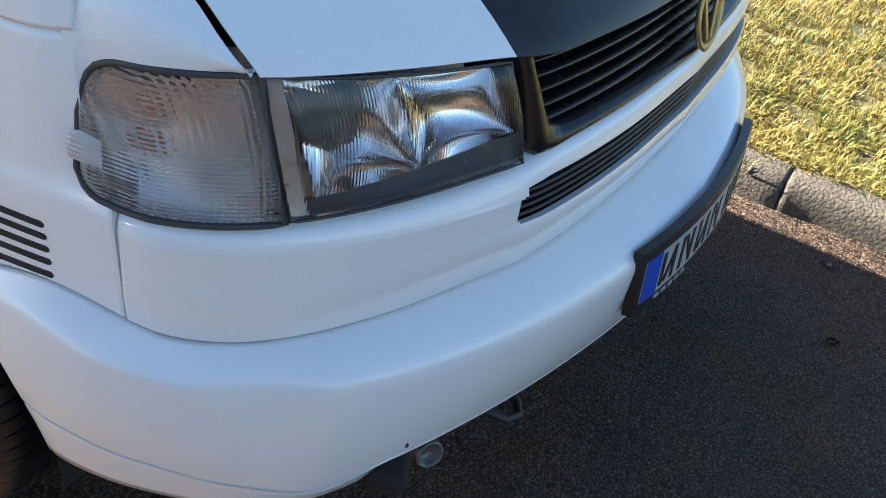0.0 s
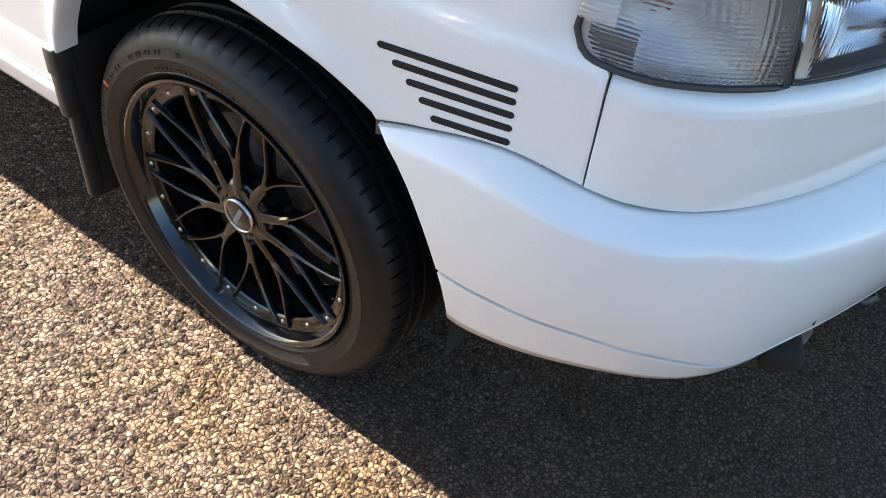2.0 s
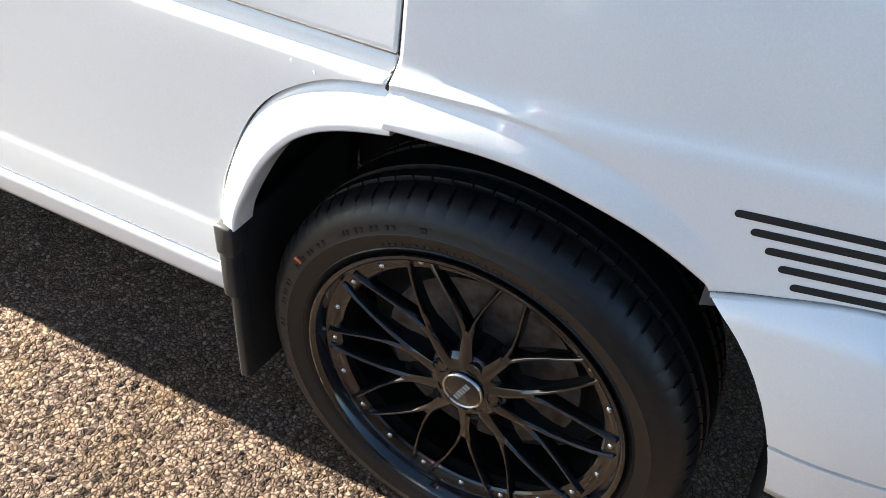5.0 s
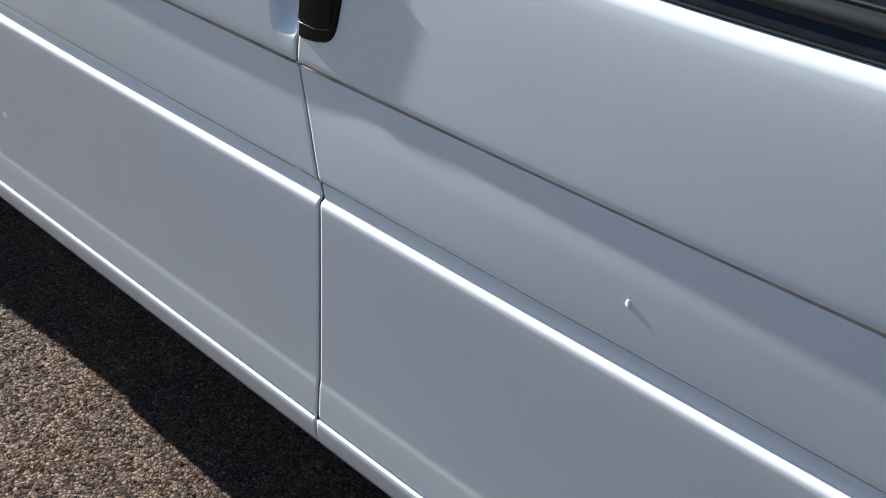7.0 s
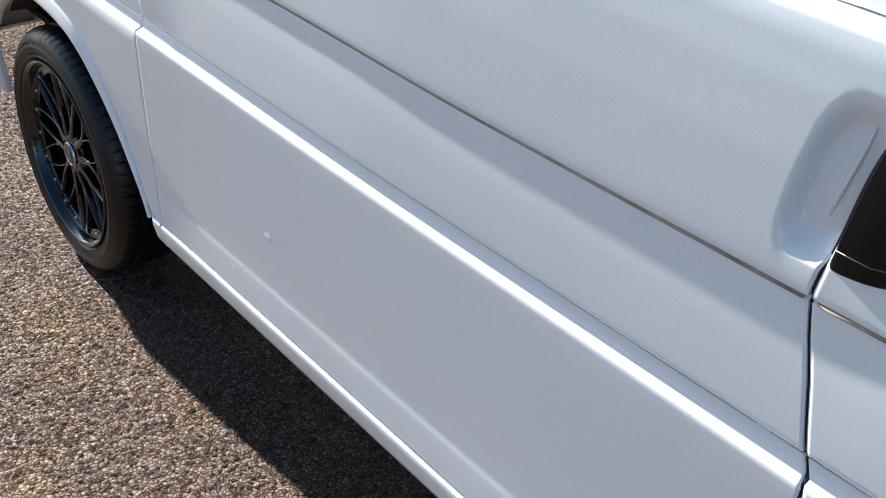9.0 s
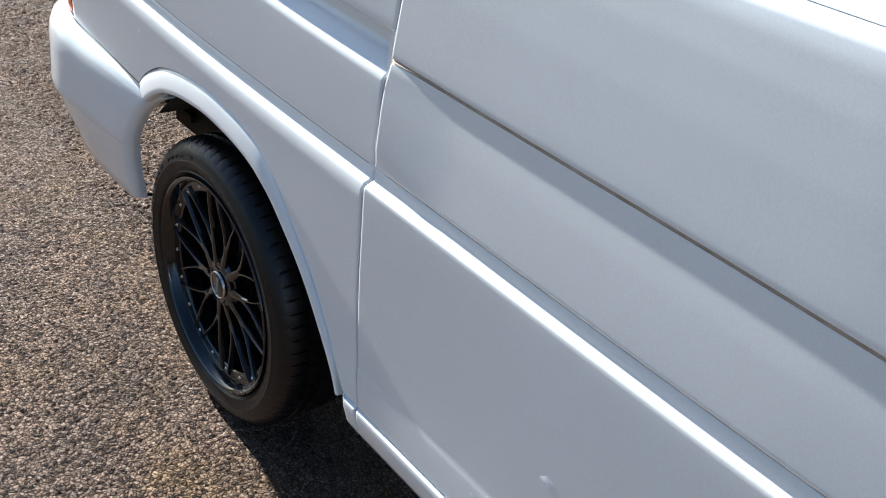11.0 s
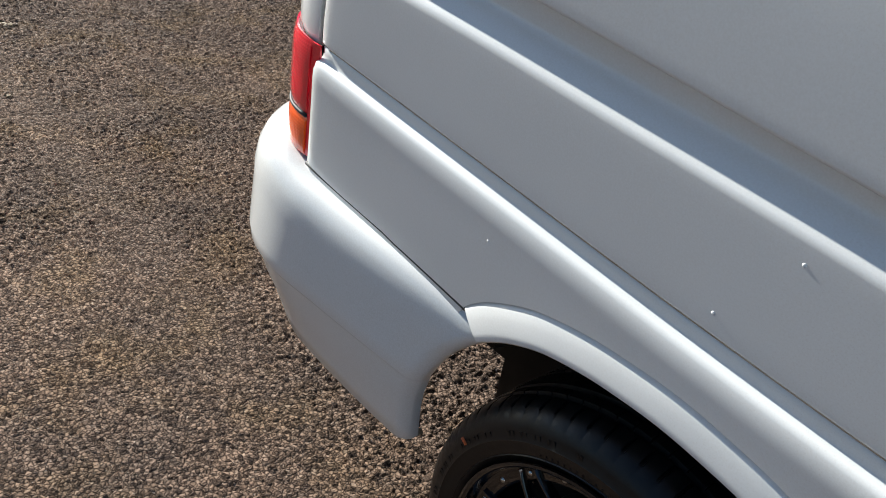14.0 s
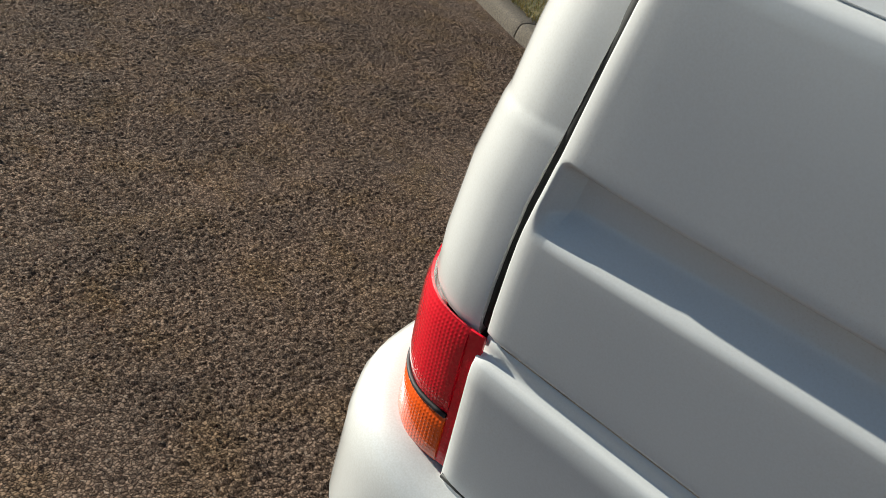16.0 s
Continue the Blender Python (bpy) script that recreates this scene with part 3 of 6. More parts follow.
def recess(x, z):
    """The pressed finger hollow in front of the grab handle."""
    u, v = (x + 1.082) / 0.035, (z - 1.085) / 0.080
    lean = u - v * 0.22
    r = (abs(lean) ** 3 + abs(v) ** 3) ** (1 / 3)
    h = max(0.0, min(1.0, (1.0 - r) / 0.42))
    return 0.016 * h * h * (3 - 2 * h) if r < 1 else 0.0


def panel_with_recess():
    rows = None
    xs = sorted(set(columns(PANEL_REAR + 0.002, -1.16, 0.03, TIGHT)) | set(np.linspace(-1.16, DOOR_REAR - 0.002, 34).round(4)) | {DOOR_REAR - 0.004, DOOR_REAR - 0.007})
    for x in xs:
        prof = lower_rows(x) + upper_rows(x)
        g = GROOVE(x) + 0.03
        keep = [q for q in prof if q[0] <= g + 1e-6]
        high = [q for q in prof if q[0] > g + 1e-6]
        zs = list(np.linspace(g, SHOULDER(x) - 0.025, 34))[1:-1]
        mids = [(z, float(np.interp(z, [q[0] for q in prof], [q[1] for q in prof]))) for z in zs]
        prof = keep + mids + high[2:]
        col = [to_lines(Vector((x, SIDE(x) + d, z))) for z, d in prof]
        for p in col:
            p.y += recess(p.x, p.z)
            if SWAGE(x) + 0.04 < p.z < GROOVE(x) - 0.005:
                p.y -= 0.0035 * max(0.0, 1 - (x - PANEL_REAR) / 0.15)
        rows = [[p] for p in col] if rows is None else [r + [p] for r, p in zip(rows, col)]
    return rows


side_skin = part("side_panel", sheet(panel_with_recess()), SPRAYED, van, "white side skin with brown road spray and a finger hollow")
rows = []
for z in np.linspace(0.36, 1.30, 40):
    prof = sorted(lower_rows(PANEL_REAR) + upper_rows(PANEL_REAR))
    d = float(np.interp(z, [q[0] for q in prof], [q[1] for q in prof]))
    rows.append([Vector((LINE_QUARTER(z) + o, d + 0.005, z)) for o in (-0.012, 0.0, 0.012)])
part("seam_backing", sheet(rows, lip=0.0), WHITE, van)
quarter = part("rear_quarter_panel", sheet(side_panel(TAIL, PANEL_REAR - 0.002, rail=True)), WHITE, van)


# skin above the shoulder: leans in towards the roof, with the blanked window pressings
def upper_side(a, b, pressing=None):
    rows = None
    for x in columns(a, b, 0.03, [p + o for p in (pressing or ()) for o in (-0.03, -0.02, -0.01, 0, 0.01, 0.02, 0.03)]):
        w = SHOULDER(x)
        col = []
        for z, d in [(w + 0.006, 0.0335)] + [(z, None) for z in np.linspace(w + 0.02, 1.72, 26)] + [(1.76, 0.19), (1.80, 0.23), (1.83, 0.29), (1.85, 0.36)]:
            if d is None:
                d = 0.036 + (z - w) * 0.26 * (0.6 + 0.4 * (z - w) / 0.5)
                if pressing:
                    k = min(1, max(0, (x - pressing[0]) / 0.03)) * min(1, max(0, (pressing[1] - x) / 0.03)) * min(1, max(0, (z - w - 0.01) / 0.02)) * min(1, max(0, (1.66 - z) / 0.03))
                    d += 0.014 * k
            col.append(Vector((x, d, z)))
        rows = [[p] for p in col] if rows is None else [r + [p] for r, p in zip(rows, col)]
    return rows


upper_a = part("upper_side_panel", sheet(upper_side(PANEL_REAR + 0.003, DOOR_REAR - 0.003, (-2.28, -1.12))), WHITE, van)
upper_b = part("upper_quarter_panel", sheet(upper_side(TAIL, PANEL_REAR - 0.003, (-3.44, -2.47))), WHITE, van)


# front wing, behind the bumper and under the bonnet
SEAM = curve([(0.20, 0.618), (0.268, 0.633), (0.319, 0.645), (0.438, 0.664), (0.531, 0.649)])
ARCH_TOP = curve([(-0.11, 0.727), (-0.05, 0.732), (0.0, 0.733), (0.06, 0.728), (0.12, 0.713), (0.18, 0.690), (0.23, 0.662), (0.268, 0.636)])
BONNET_SEAM = curve([(-0.15, 0.105), (0.2, 0.125), (0.45, 0.148), (0.59, 0.160), (0.655, 0.163)])
BONNET_RISE = curve([(-0.15, 1.24), (0.1, 1.20), (0.3, 1.145), (0.45, 1.095), (0.59, 1.03), (0.62, 1.002), (0.655, 0.974)])


def wing_profile(x):
        low = SEAM(x) - 0.0012 if x >= 0.268 else ARCH_TOP(x)
        s, g = SWAGE(x), GROOVE(x)
        flare = min(1.0, max(0.0, (0.30 - x) / 0.16))
        prof = [(low, 0.004 if x < 0.268 else 0.006), (low + 0.004, 0.003 - 0.0095 * flare), (low + 0.008, 0.002 - 0.0115 * flare), (low + 0.016, 0.002 - 0.0110 * flare), (low + 0.033, 0.002 - 0.0065 * flare), (low + 0.044, 0.002 - 0.0025 * flare), (low + 0.050, 0.002)]
        room = s - 0.02 - (low + 0.050)
        prof += [(low + 0.050 + room * k, 0.002 * (1 - k)) for k in (0.25, 0.5, 0.75)] if room > 0.012 else [(low + 0.050 + 0.0015 * k, 0.0015) for k in (1, 2, 3)]
        top0 = max(s - 0.03, prof[-1][0] + 0.0015)
        prof += [(top0, 0.0002), (max(s - 0.012, top0 + 0.002), 0.0), (max(s - 0.003, top0 + 0.004), 0.0015), (max(s + 0.004, top0 + 0.006), 0.0038), (max(s + 0.010, top0 + 0.008), 0.0064), (max(s + 0.020, top0 + 0.01), 0.0076), (max(s + 0.03, top0 + 0.012), 0.0078)]
        prof += [(g - 0.07, 0.0080), (g - 0.03, 0.0088), (g - 0.010, 0.0104), (g - 0.0026, 0.0110), (g - 0.0012, 0.0165), (g + 0.0016, 0.0165), (g + 0.0028, 0.0092), (g + 0.008, 0.0086), (g + 0.02, 0.0110)]
        return prof


def wing():
    rows = None
    xs = sorted(set(columns(DOOR_FRONT + 0.0017, 0.5305, 0.02)) | {0.268, 0.255, 0.262, 0.275})
    for x in xs:
        prof = wing_profile(x)
        col = [Vector((x, SIDE(x) + d, z)) for z, d in prof]
        tz, ty = BONNET_RISE(x), BONNET_SEAM(x)
        last = col[-1]
        for k in (0.15, 0.3, 0.45, 0.6, 0.75, 0.88, 1.0):
            a = k * math.pi / 2
            col.append(Vector((x, last.y + (ty - last.y) * (1 - math.cos(a)) ** (1.0 + 1.2 * min(1.0, max(0.0, (0.30 - x) / 0.30))), last.z + (tz - last.z) * math.sin(a))))
        for p in col:
            if p.x > 0.45 and p.z > 0.80:
                p.x = 0.45 + (p.x - 0.45) * (float(np.interp(p.z, [0.80, 0.808, 0.82, 0.835], [0.5305, 0.521, 0.506, 0.4965])) - 0.45) / 0.0805
            elif p.x < 0.05:
                near = max(0.0, 1 - abs(p.x - DOOR_FRONT) / 0.14)
                p.x += (LINE_FRONT(max(p.z, 0.345)) - DOOR_FRONT) * near
        rows = [[p] for p in col] if rows is None else [r + [p] for r, p in zip(rows, col)]
    return rows


front_wing = part("front_wing", sheet(wing()), WHITE, van)


# wing ahead of the vertical seam: the strip over the indicator up to the bonnet
FASCIA = plan([(0.531, 0.090), (0.583, 0.104), (0.646, 0.146), (0.70, 0.21), (0.752, 0.305), (0.80, 0.43), (0.83, 0.52), (0.855, 0.70), (0.866, MID)])
LEDGE = plan([(0.22, 0.040), (0.30, 0.036), (0.38, 0.034), (0.46, 0.036), (0.54, 0.046), (0.63, 0.083), (0.70, 0.146), (0.76, 0.200), (0.832, 0.325), (0.90, 0.50), (0.945, 0.71), (0.967, MID)])
UPPER = plan([(0.22, 0.036), (0.30, 0.050), (0.36, 0.059), (0.44, 0.072), (0.531, 0.092), (0.583, 0.104), (0.646, 0.146), (0.70, 0.21), (0.752, 0.305), (0.80, 0.43), (0.83, 0.52), (0.855, 0.70), (0.866, MID)])
FOOT = plan([(0.22, 0.052), (0.30, 0.048), (0.38, 0.044), (0.45, 0.044), (0.565, 0.071), (0.69, 0.137), (0.762, 0.228), (0.815, 0.36), (0.875, 0.57), (0.92, 0.78), (0.935, MID)])


SEAM_X = curve([(0.20, 0.612), (0.268, 0.630), (0.319, 0.642), (0.438, 0.661), (0.531, 0.646), (0.60, 0.640), (0.70, 0.642), (0.80, 0.645), (0.866, 0.646)])


def lerp(a, b, t):
    return a + (b - a) * t


def fascia_rows(line, heights, a, b, n, both=False, tight=False):
    """Rows along a plan line; heights are (z, how far out)."""
    us = list(np.linspace(a, b, n))
    if tight:
        us.insert(1, a + 0.0025)
    rows = []
    for z, out in heights:
        row = []
        for u in us:
            p = line(u)
            q = line(min(u + 0.004, 1.0)) - line(max(u - 0.004, 0.0))
            q = q / np.hypot(*q)
            nrm = np.array([q[1], -q[0]])
            p = p + nrm * (out(u) if callable(out) else out)
            row.append(Vector((p[0], p[1], z(u) if callable(z) else z)))
        if both:
            row = row + [Vector((p.x, 2 * MID - p.y, p.z)) for p in row[-2::-1]]
        rows.append(row)
    return rows


SEAM_FRONT = curve([(0.0, 0.650), (0.12, 0.644), (0.3, 0.646), (0.55, 0.648), (1.0, 0.650)])
TOP_FRONT = curve([(0.0, 0.802), (0.08, 0.801), (0.3, 0.806), (0.5, 0.818), (0.56, 0.828), (0.6, 0.828), (1.0, 0.828)])


ROLL = curve([(0.0, 0.0), (0.15, 0.1), (0.32, 0.55), (0.48, 1.0), (1.0, 0.9)])
nose_heights = [(lambda u: SEAM_FRONT(u) - 0.003, -0.002), (lambda u: SEAM_FRONT(u) + 0.001, 0.0015), (lambda u: SEAM_FRONT(u) + 0.03, lambda u: 0.003 + 0.010 * ROLL(u)), (0.70, lambda u: 0.003 + 0.017 * ROLL(u)), (0.722, lambda u: 0.002 + 0.020 * ROLL(u)), *[(0.733 + 0.0038 * i, lambda u: 0.0016 + 0.018 * ROLL(u)) for i in range(12)], (lambda u: max(0.779, TOP_FRONT(u) - 0.035), lambda u: 0.016 * ROLL(u)),
                (lambda u: TOP_FRONT(u) - 0.016, lambda u: 0.012 * ROLL(u) - 0.001), (lambda u: TOP_FRONT(u) - 0.006, lambda u: 0.006 * ROLL(u) - 0.006), (lambda u: TOP_FRONT(u), -0.018)]
N_NOSE = 182
rows = fascia_rows(FASCIA, nose_heights, 0.0014, 1.0, N_NOSE - 1, True, True)


def in_slot(i, j):
    k = min(j, 2 * (N_NOSE - 1) - 1 - j)
    return not (5 <= i < 17 and k >= 91 + (2 if i == 16 else 1 if i in (5, 15) else 0))


nose = part("nose_panel", sheet(rows, keep=in_slot), WHITE, van)
# dark grey strips added behind the nose, wing and bumper shut lines as their shade
part("seam_strip", sheet(fascia_rows(UPPER, [(lambda u: SEAM_X(UPPER(u)[0]) - 0.022, -0.008), (lambda u: SEAM_X(UPPER(u)[0]) + 0.022, -0.008)], UPPER.find(0.264), 1.0, 50, True), lip=0.0), SEAM_GREY, van)
part("seam_strip", sheet([[Vector((x, SIDE(x) + (0.010 if z < 0.79 else 0.024), z)) for x in (0.478, 0.50, 0.52, 0.545)] for z in np.linspace(0.655, 0.84, 6)], lip=0.0), SEAM_GREY, front_wing)
# black louvred insert behind the slot
insert = bmesh.new()
back = fascia_rows(FASCIA, [(0.715, -0.022), (0.80, -0.022)], 0.45, 1.0, 30, True)
vs = [[insert.verts.new(p) for p in r] for r in back]
for j in range(len(back[0]) - 1):
    insert.faces.new((vs[0][j], vs[0][j + 1], vs[1][j + 1], vs[1][j]))
slot_insert = part("slot_insert", insert, DARK, van)
for z in (0.738, 0.750, 0.762, 0.773):
    bm = bmesh.new()
    line = fascia_rows(FASCIA, [(z, lambda u: 0.006 * ROLL(u))], 0.485, 1.0, 30, True)[0]
    tube(bm, line, 0.0036, 6)
    part("slot_louvre", bm, PLASTIC, slot_insert)


# front bumper
def bumper_x0(z):
    return math.sqrt(max(0.0, 0.406**2 - (z - 0.332) ** 2))


def bumper_row(z, blend, out=0.0, n=70, z_fn=None):
    """blend: (line a, line b, share of b)"""
    a, b, k = blend
    zr = z if not callable(z) else z(0.29)
    x0 = bumper_x0(zr)
    wa, wb = a.find(x0), b.find(x0)
    row = []
    for t in np.linspace(0, 1, n):
        t = t**1.0
        p = lerp(a(wa + (1 - wa) * t), b(wb + (1 - wb) * t), k)
        t2 = min(1.0, t + 0.01)
        q = lerp(a(wa + (1 - wa) * t2), b(wb + (1 - wb) * t2), k) - lerp(a(wa + (1 - wa) * max(0, t - 0.01)), b(wb + (1 - wb) * max(0, t - 0.01)), k)
        q = q / np.hypot(*q)
        p = p + np.array([q[1], -q[0]]) * out
        row.append(Vector((p[0], p[1], z(p[0]) if callable(z) else z)))
    return row + [Vector((p.x, 2 * MID - p.y, p.z)) for p in row[-2::-1]]


LIP_X = curve([(0.38, 0.456), (0.57, 0.452), (0.665, 0.434), (0.744, 0.412), (0.80, 0.431), (0.97, 0.436)])
EDGE_X = curve([(0.25, 0.615), (0.40, 0.640), (0.54, 0.632), (0.66, 0.616), (0.74, 0.605), (0.83, 0.599), (0.97, 0.600)])
ul = lambda k: (UPPER, LEDGE, k)
lf = lambda k: (LEDGE, FOOT, k)
rows = [bumper_row(lambda x: SEAM_X(x) - 0.0005, ul(0.0), -0.010), bumper_row(lambda x: SEAM_X(x) - 0.001, ul(0.0), 0.002)]
for k in (0.06, 0.16, 0.28, 0.42, 0.56, 0.70, 0.84, 1.0):
    rows.append(bumper_row(lambda x, k=k: lerp(SEAM_X(x) - 0.002, EDGE_X(x) - 0.016, k**1.25), ul(math.sin(k * math.pi / 2)), 0.002 * k))
for k in (0.1, 0.25, 0.4, 0.6, 0.8, 0.97):
    rows.append(bumper_row(lambda x, k=k: lerp(EDGE_X(x) - 0.016, LIP_X(x) + 0.0006, k), lf(0.62 * k), 0.008 * math.sin(k * math.pi * 0.8) + 0.002))
front_bumper = part("front_bumper", sheet(rows, lip=0.006, soft=0.001), WHITE, van, "white moulded front bumper with dusty lower edge")
FOOT_X = curve([(0.38, 0.372), (0.45, 0.372), (0.57, 0.380), (0.70, 0.384), (0.765, 0.392), (0.80, 0.430), (0.97, 0.432)])
rows = []
for k in (0.0, 0.06, 0.3, 0.6, 0.85, 1.0):
    rows.append(bumper_row(lambda x, k=k: lerp(LIP_X(x) - 0.0004, FOOT_X(x), k), lf(0.62 + 0.38 * k), 0.0066 * (1 - k)))
rows.append(bumper_row(lambda x: FOOT_X(x) - 0.003, lf(1.0), -0.03))
bumper_lip = part("bumper_lip", sheet(rows, lip=0.006, soft=0.0008), DUSTY, front_bumper)


# lamps at the front
def lamp_patch(bot, top, nu, nv, bulge, lip=0.02, soft=0.002):
    rows = []
    for j in range(nv):
        v = j / (nv - 1)
        row = []
        for i in range(nu):
            u = i / (nu - 1)
            a, b = Vector(bot(u)), Vector(top(u))
            p = a.lerp(b, v)
            d = Vector(bot(min(1, u + 0.02))) - Vector(bot(max(0, u - 0.02)))
            n = d.cross(b - a).normalized()
            if (p - HEART).dot(n) < 0:
                n = -n
            row.append(p + n * bulge(u, v))
        rows.append(row)
    return sheet(rows, lip, soft)


def on_line(line, x, out=0.0):
    u = line.find(x)
    p = line(u)
    q = line(min(u + 0.01, 1)) - line(max(u - 0.01, 0))
    q = q / np.hypot(*q)
    return p + np.array([q[1], -q[0]]) * out


FRONT = plan([(0.40, 0.064), (0.47, 0.078), (0.531, 0.090), (0.583, 0.104), (0.646, 0.146), (0.70, 0.21), (0.752, 0.305), (0.80, 0.43), (0.83, 0.52), (0.855, 0.70), (0.866, MID)])


def front_point(x, z, out=0.0):
    p = on_line(FRONT, x, out - 0.02 * max(0.0, (z - 0.81) / 0.16))
    return Vector((p[0], p[1], z))


IND_LOW = curve([(0, 0.835), (0.04, 0.818), (0.12, 0.807), (0.3, 0.803), (1, 0.806)])
IND_HIGH = curve([(0, 0.90), (0.05, 0.935), (0.12, 0.952), (0.3, 0.963), (1, 0.969)])
bulge = lambda u, v: 0.010 * math.sin(math.pi * min(1, max(0, v))) ** 0.5 * min(1, u * 8 + 0.15)


def ind_bot(u):
    return front_point(lerp(0.487, 0.681, u), IND_LOW(u), -0.003)


def ind_top(u):
    return front_point(lerp(0.492, 0.664, u), IND_HIGH(u), -0.001)


def hl_bot(u):
    return front_point(lerp(0.684, 0.8085, u), lerp(0.808, 0.822, u), lerp(-0.002, 0.012, u))


def hl_top(u):
    return front_point(lerp(0.6665, 0.7955, u), lerp(0.968, 0.953, u**1.5), lerp(0.0, 0.014, u))


def inset(f, d):
    return lambda u: f(u) + (Vector((HEART.x, f(u).y + 0.35, f(u).z)) - f(u)).normalized() * d


for flip in (False, True):
    ind = part("indicator_lamp", lamp_patch(ind_bot, ind_top, 28, 14, bulge), RIBBED, van, "clear ribbed indicator lamp")
    bowl = part("reflector", lamp_patch(inset(ind_bot, 0.03), inset(ind_top, 0.03), 20, 12, lambda u, v: -0.035 * math.sin(math.pi * u) * math.sin(math.pi * v), 0.0, 0.0), SATIN_BOWL, ind)
    bm = bmesh.new()
    c = (ind_bot(0.42) + ind_top(0.42)) / 2 + Vector((-0.03, 0.05, 0.0))
    bmesh.ops.create_uvsphere(bm, u_segments=14, v_segments=10, radius=0.016, matrix=Matrix.Translation(c))
    bulb = part("bulb", bm, ORANGE, ind)
    bm = bmesh.new()
    ring = [ind_bot(u) for u in np.linspace(0, 1, 24)] + [ind_top(u) for u in np.linspace(1, 0, 24)]
    tube(bm, ring, 0.0040, 8, closed=True)
    seal = part("seal", bm, LAMP_RUBBER, ind)
    bm = bmesh.new()
    rows = []
    for v in np.linspace(0, 1, 9):
        rows.append([ind_bot(u).lerp(ind_top(u), lerp(0.30, 0.60 - 0.10 * (u - 0.012) / 0.21, v)) + Vector((-0.2, -0.98, 0)) * (0.0125 + 0.006 * (math.sin(math.pi * v) * math.sin(math.pi * min(1, max(0, (u - 0.012) / 0.21)))) ** 0.4) for u in np.linspace(0.012, 0.225, 12)])
    marker = part("side_marker", sheet(rows, 0.006, 0.001), MARKER, ind, "clear raised side marker block")
    head = part("headlamp", lamp_patch(hl_bot, hl_top, 40, 18, lambda u, v: 0.012 * math.sin(math.pi * v) ** 0.6), CLEAR, van, "clear glass headlamp with chrome reflector")
    made = [ind, bowl, bulb, seal, marker, head]
    # two reflector bowls above a grey bezel
    for u0, u1, deep in ((0.13, 0.60, 0.050), (0.60, 0.95, 0.035)):
        b0 = lambda u, u0=u0, u1=u1: inset(hl_bot, 0.020)(lerp(u0 + 0.05 * (u0 < 0.3), u1, u)) + Vector((0, 0, 0.016 + 0.016 * u * (u1 - u0) / 0.47 + (0.016 if u0 > 0.5 else 0)))
        t0 = lambda u, u0=u0, u1=u1: inset(hl_top, 0.016)(lerp(u0, u1, u)) - Vector((0, 0, 0.010))
        made.append(part("reflector", lamp_patch(b0, t0, 30, 18, lambda u, v, d=deep: -d * (math.sin(math.pi * u) * math.sin(math.pi * v)) ** 0.55, 0.0, 0.0), REFLECTOR, head))
    made.append(part("housing", lamp_patch(inset(hl_bot, 0.075), inset(hl_top, 0.075), 10, 6, lambda u, v: 0, 0.0, 0.0), SILVER, head))
    bm = bmesh.new()
    low = [inset(hl_bot, 0.010)(u) for u in np.linspace(0.0, 1.0, 24)]
    high = [inset(hl_bot, 0.020)(u) + Vector((0, 0, 0.016 + 0.026 * u)) for u in np.linspace(0.0, 1.0, 24)]
    a, b = [bm.verts.new(p) for p in low], [bm.verts.new(p) for p in high]
    for k in range(23):
        bm.faces.new((a[k], a[k + 1], b[k + 1], b[k]))
    made.append(part("bezel", bm, BEZEL, head))
    bm = bmesh.new()
    rows = [[inset(hl_bot, 0.012)(u) for u in (0.01, 0.06, 0.12)], [inset(hl_bot, 0.012)(u).lerp(inset(hl_top, 0.012)(u), 0.5) for u in (0.01, 0.06, 0.12)], [inset(hl_top, 0.012)(u) for u in (0.01, 0.06, 0.12)]]
    vs = [[bm.verts.new(p) for p in r] for r in rows]
    for i in range(2):
        for k in range(2):
            bm.faces.new((vs[i][k], vs[i][k + 1], vs[i + 1][k + 1], vs[i + 1][k]))
    made.append(part("side_reflector", bm, SILVER, head))
    bm = bmesh.new()
    c0 = (hl_bot(0.34) + hl_top(0.34)) / 2
    n0 = (c0 - Vector((c0.x - 0.7, c0.y + 0.6, c0.z))).normalized()
    bmesh.ops.create_uvsphere(bm, u_segments=14, v_segments=8, radius=0.013, matrix=Matrix.Translation(c0 - n0 * 0.055) @ n0.to_track_quat("Z", "Y").to_matrix().to_4x4() @ Matrix.Diagonal((1, 1, 2.2, 1)))
    made.append(part("bulb", bm, GREY_STEEL, head))
    bm = bmesh.new()
    ring = [hl_bot(u) for u in np.linspace(0, 1, 24)] + [hl_top(u) for u in np.linspace(1, 0, 24)]
    tube(bm, ring, 0.0020, 6, closed=True)
    made.append(part("seal", bm, LAMP_RUBBER, head))
    if flip:
        for ob in made:
            for v in ob.data.vertices:
                v.co.y = 2 * MID - v.co.y
            ob.data.flip_normals()


def over_top(u):
    p = ind_top(max(0.0, u * 1.06 - 0.06))
    return Vector((p.x - (0.014 * (1 - u / 0.0566) if u < 0.0566 else 0.0), p.y - 0.003, p.z + 0.004 + 0.020 * max(0, 1 - u * 9)))


def under_bonnet(u):
    x = lerp(0.488, 0.656, u)
    return Vector((lerp(0.488, 0.652, u), BONNET_SEAM(x) - 0.002, BONNET_RISE(x)))


part("wing_crown", lamp_patch(over_top, under_bonnet, 18, 10, lambda u, v: 0.024 * math.sin(math.pi * v) * (1 - 0.9 * u), 0.003, 0.0004), WHITE, front_wing)

